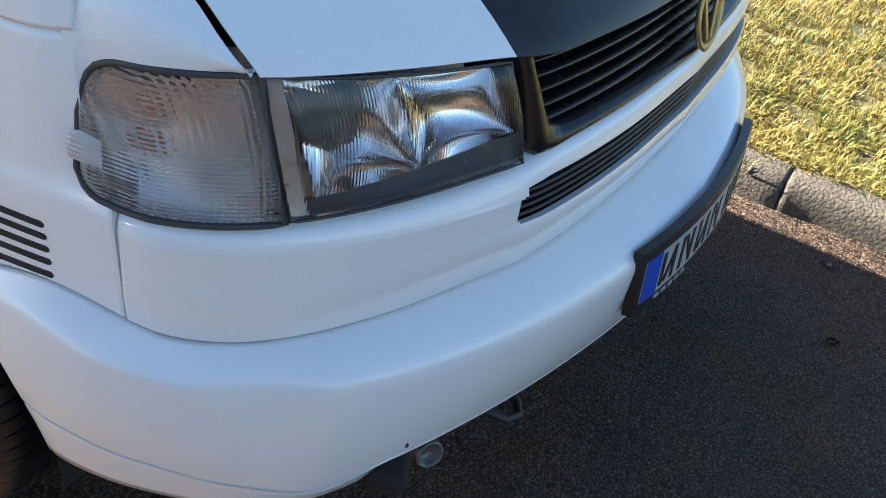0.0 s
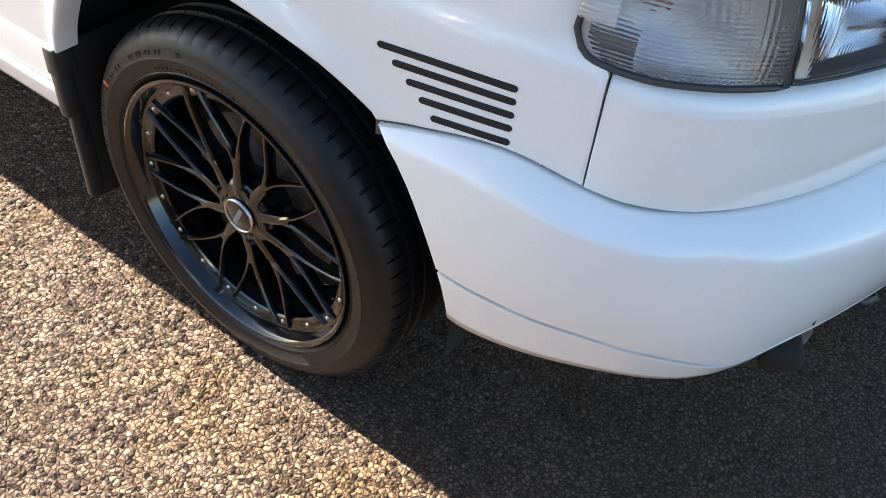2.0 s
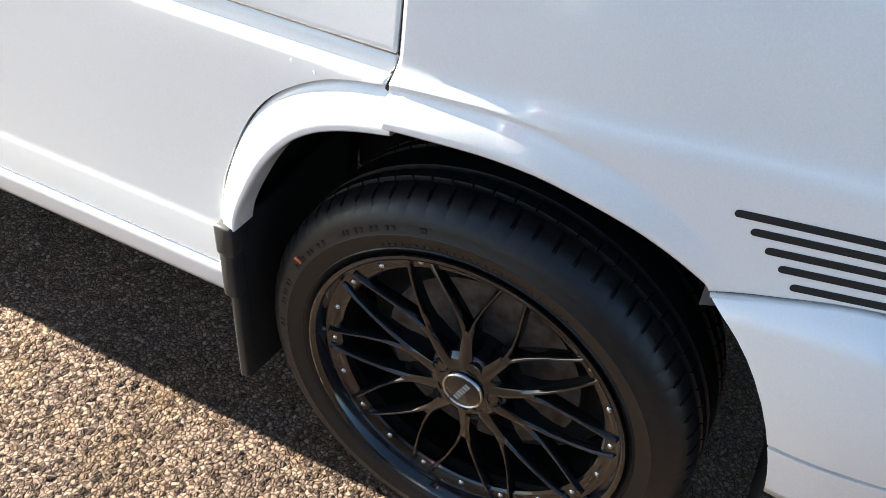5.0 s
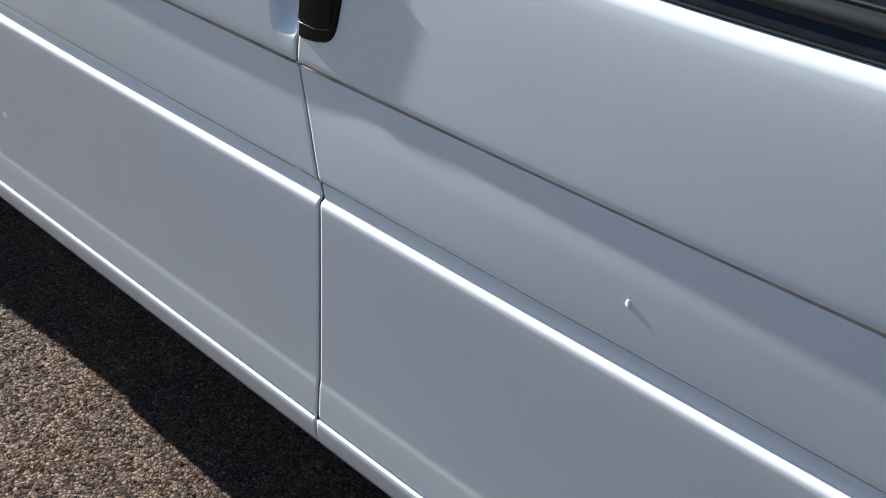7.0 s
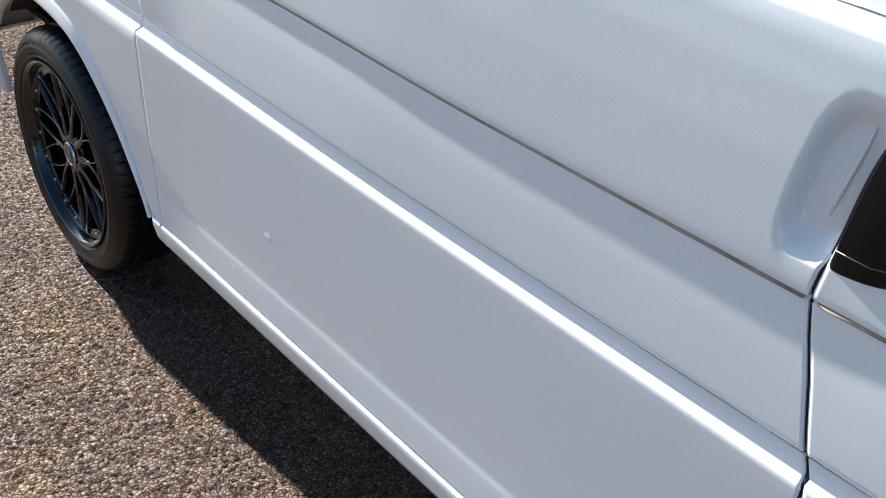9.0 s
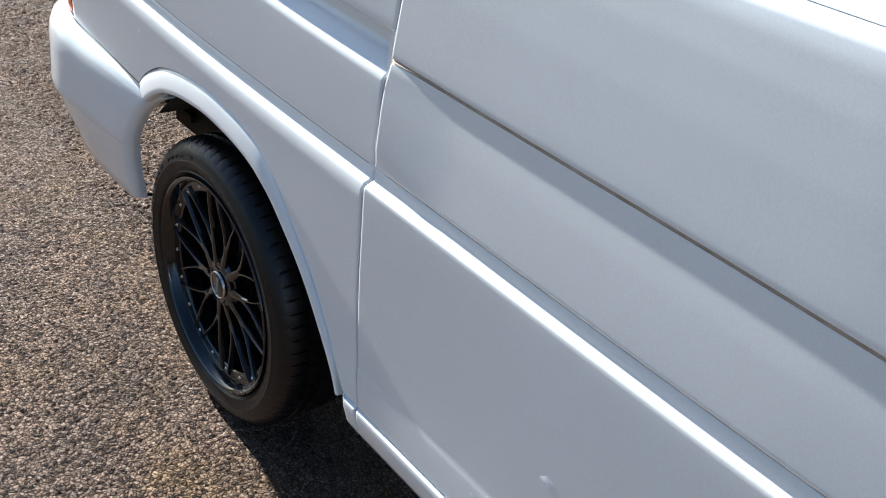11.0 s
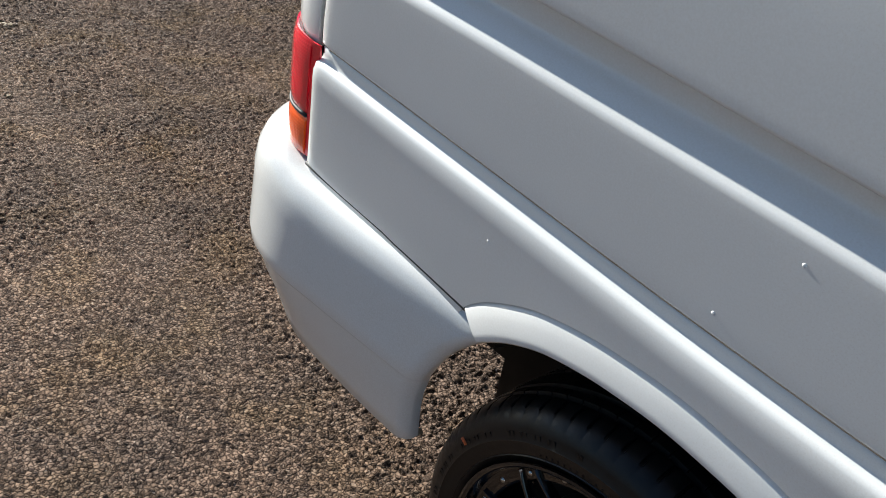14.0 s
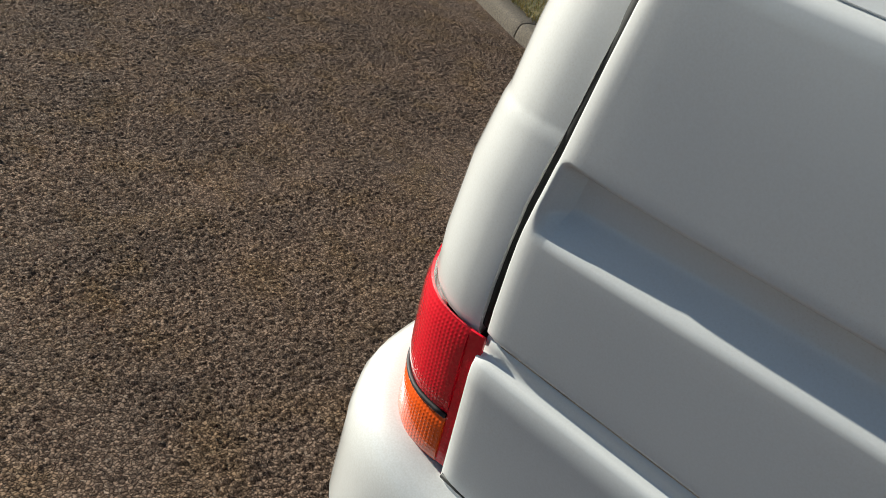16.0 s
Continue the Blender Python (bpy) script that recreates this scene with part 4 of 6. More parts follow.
# bonnet: white, with a satin black middle that runs down to the grille
def bonnet_point(u, v):
    """u: from the side seam (0) to the middle (1); v: from the front edge (0) to the screen (1)"""
    y = lerp(0.164, MID, u)
    xf, zf = FRONT_X(y) + 0.011, BONNET_LIP(y)
    x = lerp(xf, 0.18, v)
    side = BONNET_SEAM(min(x, 0.655))
    y = lerp(side + 0.002, MID, u)
    run = xf - x
    rise = lambda r: 0.20 * (1 - math.exp(-r / 0.19)) + 0.11 * r
    z = zf + rise(run) + 0.030 * math.sin(u * math.pi / 2) * min(1, run / 0.2)
    at_seam = BONNET_LIP(0.164) + rise(max(0.0, FRONT_X(0.164) + 0.011 - x))
    z += (BONNET_RISE(min(x, 0.655)) - at_seam) * max(0.0, 1 - u / 0.33) ** 2
    return Vector((x, y, z))


BONNET_LIP = curve([(0.15, 0.974), (0.25, 0.971), (0.35, 0.964), (0.42, 0.957), (0.47, 0.950), (0.60, 0.948), (MID, 0.945)])
fy = [FASCIA(u) for u in np.linspace(0, 1, 80)]
FRONT_X = curve([(float(p[1]), float(p[0]) - 0.020) for p in fy if p[1] > 0.1] + [(2 * MID - float(p[1]), float(p[0]) - 0.020) for p in fy if 0.1 < p[1] < MID - 0.002])
vsteps = [0, 0.01, 0.025, 0.05, 0.09, 0.14, 0.2, 0.28, 0.37, 0.48, 0.6, 0.74, 0.88, 1.0]


def paint_edge(v):
    """Where the white gives way to the black middle, as a share of the way from the seam to the middle."""
    return (0.432 - 0.16 * v - 0.164) / (MID - 0.164)


def bonnet_rows(black, n):
    return [[bonnet_point(u, v) for u in (np.linspace(paint_edge(v) + 0.0005, 1.0, n) if black else np.linspace(0.004, paint_edge(v), n))] for v in vsteps]


bonnet_side = part("bonnet", sheet(bonnet_rows(False, 16), lip=0.005, soft=0.0008), WHITE, van, "white bonnet edge")
part("bonnet_centre", sheet([r + [Vector((p.x, 2 * MID - p.y, p.z)) for p in r[-2::-1]] for r in bonnet_rows(True, 24)]), BLACK_PAINT, van, "satin black middle of the bonnet")


# grille between the headlamps
grille = bmesh.new()
rows = fascia_rows(FASCIA, [(0.815, -0.055), (0.955, -0.075)], 0.53, 1.0, 24, True)
vs = [[grille.verts.new(p) for p in r] for r in rows]
for j in range(len(rows[0]) - 1):
    grille.faces.new((vs[0][j], vs[0][j + 1], vs[1][j + 1], vs[1][j]))
grille = part("grille", grille, DARK, van, "satin black slatted grille")
SURROUND_OUT = [(0.438, 0.952), (0.447, 0.93), (0.456, 0.89), (0.463, 0.85), (0.468, 0.827), (0.478, 0.819), (0.50, 0.819), (0.538, 0.823), (0.60, 0.825), (0.677, 0.826), (0.80, 0.826), (MID, 0.826)]
SURROUND_IN = [(0.468, 0.948), (0.475, 0.925), (0.488, 0.895), (0.500, 0.868), (0.508, 0.855), (0.518, 0.848), (0.53, 0.844), (0.555, 0.842), (0.61, 0.842), (0.682, 0.841), (0.80, 0.839), (MID, 0.838)]
fo, fi = [np.array(p) for p in zip(*SURROUND_OUT)], [np.array(p) for p in zip(*SURROUND_IN)]


def grille_point(y, z, out):
    return Vector((FRONT_X(y) + 0.020 - 0.02 * max(0.0, (z - 0.81) / 0.16) + out, y, z))


strips = [[] for _ in range(8)]
for t in np.linspace(0, len(SURROUND_OUT) - 1, 67):
    at = np.arange(len(SURROUND_OUT))
    oy, oz, iy, iz = (float(np.interp(t, at, a)) for a in (*fo, *fi))
    for r, (k, out) in enumerate(((-0.02, -0.03), (0.0, 0.000), (0.12, 0.005), (0.35, 0.008), (0.65, 0.006), (0.88, 0.000), (1.0, -0.010), (1.04, -0.05))):
        strips[r].append(grille_point(lerp(oy, iy, k), lerp(oz, iz, k), out))
part("grille_surround", sheet([r + [Vector((p.x, 2 * MID - p.y, p.z)) for p in r[-2::-1]] for r in strips], lip=0.0), BLACK_PAINT, grille)
for k, z in enumerate((0.850, 0.870, 0.891, 0.911, 0.931)):
    y0 = 0.512 - 0.0105 * k
    rows = [[grille_point(y, z + dz, out) for y in np.linspace(y0, 2 * MID - y0, 60)] for dz, out in ((-0.012, -0.052), (-0.006, -0.030), (-0.001, -0.014), (0.0015, -0.011), (0.004, -0.013), (0.005, -0.020), (0.004, -0.055))]
    part("slat", sheet(rows, lip=0.0), BLACK_PAINT, grille)
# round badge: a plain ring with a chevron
bm = bmesh.new()
turned(bm, [(0.058, 0.0), (0.062, -0.006), (0.056, -0.009), (0.050, -0.006), (0.049, 0.0)], 40)
for ang in (20, -20):
    box(bm, (0.022 * (1 if ang > 0 else -1), -0.004, -0.006), (0.010, 0.006, 0.082), Matrix.Rotation(radians(ang), 4, "Y"), 0.001)
bmesh.ops.transform(bm, matrix=Matrix.Translation((0.864, MID, 0.890)) @ Matrix.Rotation(radians(90), 4, "Z") @ Matrix.Rotation(radians(-12), 4, "X"), verts=bm.verts)
part("badge", bm, BRASS, grille, "dull gold round badge")

# number plate in a dark holder, characters as bars
M_PLATE = pose(0.974, MID + 0.012, 0.560, 0, -5, 0)


def plate_bar(bm, centre, size, turn=None):
    """A thin bar on the plate, which is bowed like the bumper behind it."""
    n = 16 if size[1] > 0.1 else 1
    m = turn or Matrix.Identity(4)
    rings = []
    for k in range(n + 1):
        y = size[1] * (k / n - 0.5)
        ring = []
        for x, z in ((-0.5, -0.5), (0.5, -0.5), (0.5, 0.5), (-0.5, 0.5)):
            q = m @ Vector((x * size[0], y, z * size[2])) + Vector(centre)
            q.x -= 0.030 * (q.y / 0.276) ** 2
            ring.append(bm.verts.new(q))
        rings.append(ring)
    for a, b in zip(rings, rings[1:]):
        for k in range(4):
            bm.faces.new((a[k], a[(k + 1) % 4], b[(k + 1) % 4], b[k]))
    bm.faces.new(rings[0][::-1])
    bm.faces.new(rings[-1])
    bmesh.ops.recalc_face_normals(bm, faces=bm.faces)


plate = bmesh.new()
plate_bar(plate, (0, 0, 0), (0.016, 0.552, 0.118))
bmesh.ops.transform(plate, matrix=M_PLATE, verts=plate.verts)
plate = part("number_plate", plate, PLATE_INK, van, "dark framed number plate with unreadable bars", False)


def on_plate(y, z, w, h, mat, name, proud=0.0095, lean=0.0):
    bm = bmesh.new()
    plate_bar(bm, (proud, y, z), (0.003, w, h), Matrix.Rotation(radians(lean), 4, "X"))
    bmesh.ops.transform(bm, matrix=M_PLATE, verts=bm.verts)
    return part(name, bm, mat, plate, smooth=False)


on_plate(0.0, 0.000, 0.526, 0.078, PLATE_WHITE, "plate_face", 0.0075)
on_plate(-0.241, 0.000, 0.043, 0.078, PLATE_BLUE, "plate_band", 0.0085)
for k, y in enumerate((-0.192, -0.130, -0.068, -0.006, 0.075, 0.137, 0.199)):
    for o, lean in ((-0.016, 0), (0.006, 24 if k % 2 else -24), (0.018, 0)):
        on_plate(y + o, 0.0, 0.009, 0.062, PLATE_INK, "plate_bar", 0.0085, lean)
for k in range(5):
    on_plate(-0.21 + 0.022 * k, -0.0485, 0.014, 0.007, MARK, "plate_bar", 0.0085)

# grime in the pressed creases
def grime(height, depth, a, b, parent, r=0.0015):
    bm = bmesh.new()
    tube(bm, [(x, SIDE(x) + depth - 0.0126 * (1 - ledge(x)), height(x)) for x in np.linspace(a, b, 30)], r, 6)
    part("grime_line", bm, GRIME, parent)


DOOR_SPAN, PANEL_SPAN = (-1.060, -0.10), (-2.36, -1.075)


# ---- van: rear ----
BACK = plan([(-3.618, 0.022), (-3.652, 0.024), (-3.690, 0.038), (-3.725, 0.078), (-3.748, 0.15), (-3.762, 0.30), (-3.772, 0.55), (-3.775, MID)])


def back_row(z, out, n=40, a=0.0):
    row = []
    lean = LINE_TAIL(min(z, 1.33)) + 3.608 + 0.2 * max(0.0, z - 1.33)
    for u in np.linspace(a, 1, n):
        p = BACK(u)
        q = BACK(min(1, u + 0.01)) - BACK(max(0, u - 0.01))
        q = q / np.hypot(*q)
        nrm = np.array([-q[1], q[0]])
        nrm = nrm if nrm @ (p - np.array([-1.4, MID])) > 0 else -nrm
        p = p + nrm * out
        row.append(Vector((p[0] + lean, p[1] + 0.03 * max(0.0, z - 0.95) + 0.24 * max(0.0, z - 1.3), z)))
    return row + [Vector((p.x, 2 * MID - p.y, p.z)) for p in row[-2::-1]]


heights = [(0.885, 0.0), (0.90, 0.004), (0.95, 0.005), (1.05, 0.005), (1.116, 0.003), (1.124, 0.0022), (1.130, 0.001), (1.136, 0.0), (1.2, 0.0), (1.35, 0.0), (1.5, 0.0), (1.7, 0.0), (1.82, -0.02), (1.87, -0.06)]


def tail_row(z, out):
    row = back_row(z, out)
    n = len(row)
    for k, p in enumerate(row):
        u = min(k, n - 1 - k) / (n / 2)
        if z < 1.0:
            p.z += 0.020 * min(1.0, u / 0.16) * (1 - min(1.0, (z - 0.885) / 0.12))
    return row


tailgate = part("tailgate", sheet([tail_row(z, o) for z, o in heights]), WHITE, van, "white tailgate with a stepped corner crease")
part("rear_panel", sheet([back_row(z, -0.015, a=0.20) for z in (0.60, 0.75, 0.9, 1.0)]), WHITE, van)
# black tubes added behind the shut line so the gap reads as shade
for s in (0, 1):
    bm = bmesh.new()
    pts = [(-3.612, 0.033, 0.90), (-3.607, 0.034, 1.0), (-3.585, 0.038, 1.13), (-3.562, 0.045, 1.265), (-3.550, 0.057, 1.33), (-3.50, 0.17, 1.7)]
    tube(bm, [(x, y if not s else 2 * MID - y, z) for x, y, z in pts], 0.011, 8)
    part("tailgate_gap_tube", bm, SEAL_AND_GAP, van)


LAMP = plan([(-3.603, 0.0115), (-3.645, 0.011), (-3.684, 0.021), (-3.720, 0.050), (-3.748, 0.100), (-3.764, 0.155), (-3.772, 0.215)])


def lamp_pt(u, z, out=0.0):
    p = LAMP(u)
    q = LAMP(min(1, u + 0.01)) - LAMP(max(0, u - 0.01))
    q = q / np.hypot(*q)
    nrm = np.array([q[1], -q[0]])
    if nrm @ (p - np.array([-1.4, MID])) < 0:
        nrm = -nrm
    p = p + nrm * out
    return Vector((p[0], p[1], z))


def lamp_strip(z0, z1, u0=0.0, u1=1.0, nv=10):
    rows = []
    for v in np.linspace(0, 1, nv):
        rows.append([lamp_pt(u, lerp(z0(u), z1(u), v), 0.002 - 0.004 * (abs(v - 0.5) * 2) ** 6) for u in np.linspace(u0, u1, 26)])
    return rows


l_top = curve([(0, 0.893), (0.12, 0.895), (0.4, 0.903), (0.6, 0.908), (1, 0.912)])
l_mid = lambda u: 0.772 + 0.004 * u
l_low = lambda u: 0.705 - 0.015 * u
tail_red = part("tail_lamp", sheet(lamp_strip(lambda u: l_mid(u) + 0.003, l_top, 0.066), 0.004, 0.0004), RED, van, "red and amber ribbed tail lamp cluster")
tail_amber = part("amber_lens", sheet(lamp_strip(l_low, lambda u: l_mid(u) - 0.003, 0.066), 0.004, 0.0004), AMBER, tail_red)
tail_edge = part("red_edge", sheet([[lamp_pt(u, lerp(0.706, 0.8935, v), -0.001) for u in (-0.0, 0.02, 0.045, 0.060, 0.065)] for v in np.linspace(0, 1, 12)], 0.004, 0.0004), RED, tail_red)
bm = bmesh.new()
tube(bm, [lamp_pt(u, l_mid(u), -0.001) for u in np.linspace(0.07, 1, 20)], 0.0032, 6)
tail_bar = part("divider", bm, SEAL_AND_GAP, tail_red)
bm = bmesh.new()
rows = [[lamp_pt(u, lerp(0.69, 0.97, v), -0.03) for u in np.linspace(0, 1, 12)] for v in np.linspace(0, 1, 4)]
vs = [[bm.verts.new(p) for p in r] for r in rows]
for i in range(3):
    for j in range(11):
        bm.faces.new((vs[i][j], vs[i][j + 1], vs[i + 1][j + 1], vs[i + 1][j]))
tail_box = part("housing", bm, DARK, tail_red)

# rear bumper
R_TOP = plan([(-3.120, 0.022), (-3.30, 0.012), (-3.50, 0.010), (-3.615, 0.012), (-3.69, 0.042), (-3.745, 0.105), (-3.775, 0.20), (-3.79, 0.45), (-3.795, MID)])
R_OUT = plan([(-3.120, 0.004), (-3.30, -0.018), (-3.50, -0.036), (-3.62, -0.043), (-3.722, -0.018), (-3.794, 0.046), (-3.836, 0.150), (-3.855, 0.42), (-3.860, MID)])
R_LOW = plan([(-3.120, 0.026), (-3.30, 0.006), (-3.50, 0.002), (-3.62, 0.012), (-3.70, 0.050), (-3.755, 0.125), (-3.79, 0.22), (-3.81, 0.45), (-3.818, MID)])
R_EDGE = curve([(0.36, 3.281), (0.42, 3.278), (0.47, 3.270), (0.52, 3.254), (0.57, 3.228), (0.62, 3.190), (0.65, 3.158), (0.668, 3.134), (0.70, 3.115)])
R_SEAM = curve([(-3.85, 0.735), (-3.76, 0.728), (-3.66, 0.712), (-3.60, 0.697), (-3.35, 0.682), (-3.197, 0.670), (-3.12, 0.664)])


def rear_row(z, a, b, k, out=0.0, n=64):
    zr = z(-3.2) if callable(z) else z
    x0 = -R_EDGE(zr)
    find = lambda line: float(np.interp(-x0, [-line(u)[0] for u in np.linspace(0, 0.6, 60)], np.linspace(0, 0.6, 60)))
    wa, wb = find(a), find(b)
    row = []
    for t in np.r_[np.linspace(0, 0.03, 16)[:-1], np.linspace(0.03, 1, n)]:
        pt = lambda s: lerp(a(wa + (1 - wa) * s), b(wb + (1 - wb) * s), k)
        p, q = pt(t), pt(min(1, t + 0.01)) - pt(max(0, t - 0.01))
        q = q / np.hypot(*q)
        nrm = np.array([q[1], -q[0]])
        if nrm @ (p - np.array([-1.4, MID])) < 0:
            nrm = -nrm
        fade = max(0.0, 1 - t * 1.6 / 0.034)
        p = p + nrm * (out - 0.030 * (1 - math.sqrt(max(0.0, 1 - fade * fade))))
        row.append(Vector((p[0], p[1], z(p[0]) if callable(z) else z)))
    return row + [Vector((p.x, 2 * MID - p.y, p.z)) for p in row[-2::-1]]


rows = [rear_row(lambda x: R_SEAM(x) - 0.001, R_TOP, R_OUT, 0.0, -0.03), rear_row(lambda x: R_SEAM(x) - 0.003, R_TOP, R_OUT, 0.0)]
for k, dz in ((0.34, 0.007), (0.60, 0.016), (0.80, 0.029), (0.92, 0.048), (0.985, 0.074), (1.0, 0.105)):
    rows.append(rear_row(lambda x, dz=dz: R_SEAM(x) - dz, R_TOP, R_OUT, k))
rows += [rear_row(0.535, R_OUT, R_LOW, 0.0, 0.004), rear_row(0.512, R_OUT, R_LOW, 0.04, 0.004), rear_row(0.507, R_OUT, R_LOW, 0.10, 0.002), rear_row(0.502, R_OUT, R_LOW, 0.14, 0.002)]
for k, z in ((0.35, 0.465), (0.6, 0.43), (0.85, 0.388), (1.0, 0.360)):
    rows.append(rear_row(z, R_OUT, R_LOW, k, 0.003))
rows.append(rear_row(0.356, R_OUT, R_LOW, 1.0, -0.010))
rear_bumper = part("rear_bumper", sheet(rows, lip=0.012, soft=0.002), DUSTY, van, "white rear bumper with a crease and road dust")


# black tube along the bumper seam stands in for the shade of the gap
bm = bmesh.new()
tube(bm, [(x, 0.006, R_SEAM(x) + (0.001 if x > -3.4 else 0.003)) for x in np.linspace(-3.17, -3.605, 16)], 0.0035, 6)
part("bumper_gap_tube", bm, SEAL_AND_GAP, rear_bumper)

# wheel opening flares
def flare(name, outer, inner, thick=0.010, mat=None, skin=0.003):
    rows = [[] for _ in range(9)]
    n = 70
    def along(pts):
        p = np.array(pts, float)
        s = np.r_[0, np.cumsum(np.hypot(*np.diff(p, axis=0).T))]
        s /= s[-1]
        fx, fz = curve(list(zip(s, p[:, 0]))), curve(list(zip(s, p[:, 1])))
        return lambda u: Vector((fx(u), 0, fz(u)))
    fo, fi = along(outer), along(inner)
    for u in np.linspace(0, 1, n):
        o, i = fo(u), fi(u)
        width = (o - i).length
        swell = thick * min(1.0, width / 0.045)
        base = SIDE(o.x) + skin
        for r, (k, d) in enumerate(((-0.04, 0.010), (0.0, 0.0028), (0.12, -0.10 * swell), (0.4, -0.55 * swell), (0.75, -0.95 * swell), (0.94, -1.0 * swell), (1.0, -0.75 * swell), (1.02, 0.002), (1.03, 0.035))):
            p = o.lerp(i, k)
            rows[r].append(Vector((p.x, base + d, p.z)))
    return part(name, sheet(rows, lip=0.0), mat or WHITE, van)


R_OUT_PTS = [(-3.217, 0.677), (-3.19, 0.700), (-3.15, 0.723), (-3.086, 0.750), (-2.98, 0.769), (-2.9, 0.773), (-2.8, 0.764), (-2.7, 0.740), (-2.64, 0.700), (-2.58, 0.642), (-2.52, 0.578), (-2.47, 0.506), (-2.43, 0.438), (-2.415, 0.392)]
R_IN_PTS = [(-3.172, 0.648), (-3.146, 0.667), (-3.112, 0.687), (-3.058, 0.708), (-2.97, 0.723), (-2.9, 0.727), (-2.815, 0.721), (-2.725, 0.704), (-2.662, 0.675), (-2.597, 0.624), (-2.533, 0.562), (-2.48, 0.493), (-2.438, 0.43), (-2.421, 0.392)]
F_OUT_PTS = [(-0.3595, 0.488), (-0.356, 0.517), (-0.329, 0.604), (-0.291, 0.677), (-0.248, 0.724), (-0.208, 0.750), (-0.156, 0.770), (-0.095, 0.782)]
F_IN_PTS = [(-0.336, 0.484), (-0.331, 0.506), (-0.300, 0.575), (-0.267, 0.629), (-0.225, 0.675), (-0.190, 0.698), (-0.145, 0.715), (-0.095, 0.727)]
rear_flare = flare("rear_arch_flare", R_OUT_PTS, R_IN_PTS, 0.009)
front_flare = flare("front_arch_flare", F_OUT_PTS, F_IN_PTS, 0.0105)


def liner(cx, cz, r, a0, a1, y0, y1):
    bm = bmesh.new()
    ring = []
    for a in np.linspace(radians(a0), radians(a1), 30):
        ring.append([bm.verts.new((cx + r * math.cos(a), y, cz + r * math.sin(a))) for y in np.linspace(y0, y1, 5)])
    for i in range(29):
        for j in range(4):
            bm.faces.new((ring[i][j], ring[i][j + 1], ring[i + 1][j + 1], ring[i + 1][j]))
    return part("wheel_arch_liner", bm, DARK, van)


liners = [liner(0.0, 0.335, 0.405, -10, 190, 0.052, 0.42), liner(-2.88, 0.315, 0.425, 15, 136, 0.03, 0.42)]
for ob in (front_door, side_skin, quarter, upper_a, upper_b, front_wing, bonnet_side, rear_flare, front_flare, *liners):
    mirrored(ob)
other = mirrored(tail_red)
for ob in (tail_amber, tail_edge, tail_bar, tail_box):
    mirrored(ob).parent = other

# dark inner body behind the skins, floor and wells
def inner(name, centre, size):
    bm = bmesh.new()
    box(bm, centre, size)
    part(name, bm, DARK, van, smooth=False)


for s in (0, 1):
    fy_ = lambda y: y if not s else 2 * MID - y
    inner("inner_panel", (-1.38, fy_(0.062), 0.80), (2.02, 0.03, 0.84))
    inner("inner_panel", (-2.99, fy_(0.065), 1.02), (1.20, 0.03, 0.46))
    inner("inner_panel", (0.08, fy_(0.16), 0.87), (0.70, 0.03, 0.14))
    inner("inner_arch", (0.05, fy_(0.43), 0.62), (0.9, 0.02, 0.6))
    inner("inner_arch", (-2.89, fy_(0.262), 0.56), (0.86, 0.02, 0.72))
    inner("inner_arch", (-3.46, fy_(0.262), 0.63), (0.28, 0.02, 0.46))
    inner("inner_arch", (0.40, fy_(0.28), 0.66), (0.02, 0.33, 0.36))
    inner("inner_arch", (-0.42, fy_(0.25), 0.56), (0.02, 0.36, 0.44))
inner("cab_floor", (-1.4, MID, 0.36), (1.98, 1.74, 0.04))
inner("floor_pan", (-1.5, MID, 0.37), (3.9, 0.98, 0.05))
inner("undertray", (0.66, MID, 0.46), (0.30, 1.30, 0.02))
inner("rear_valance", (-3.60, MID, 0.45), (0.26, 1.40, 0.02))

# roof, windscreen, cab windows
rows = []
for x in np.linspace(-3.58, -0.62, 30):
    rows.append([Vector((x, lerp(0.36, 2 * MID - 0.36, t), 1.85 + 0.09 * math.sin(math.pi * t) ** 0.7)) for t in np.linspace(0, 1, 24)])
part("roof", sheet(rows), WHITE, van)
rows = []
for v in np.linspace(0, 1, 14):
    rows.append([Vector((lerp(0.20, -0.60, v) + 0.10 * math.sin(math.pi * t), lerp(lerp(0.14, 0.34, v), 2 * MID - lerp(0.14, 0.34, v), t), lerp(1.20, 1.86, v) + 0.04 * math.sin(math.pi * t) * v)) for t in np.linspace(0, 1, 24)])
part("windscreen", sheet(rows, lip=0.006), WINDOW, van)


def window_pt(x, z):
    return Vector((x, 0.040 + (z - 1.2) * 0.27, z))


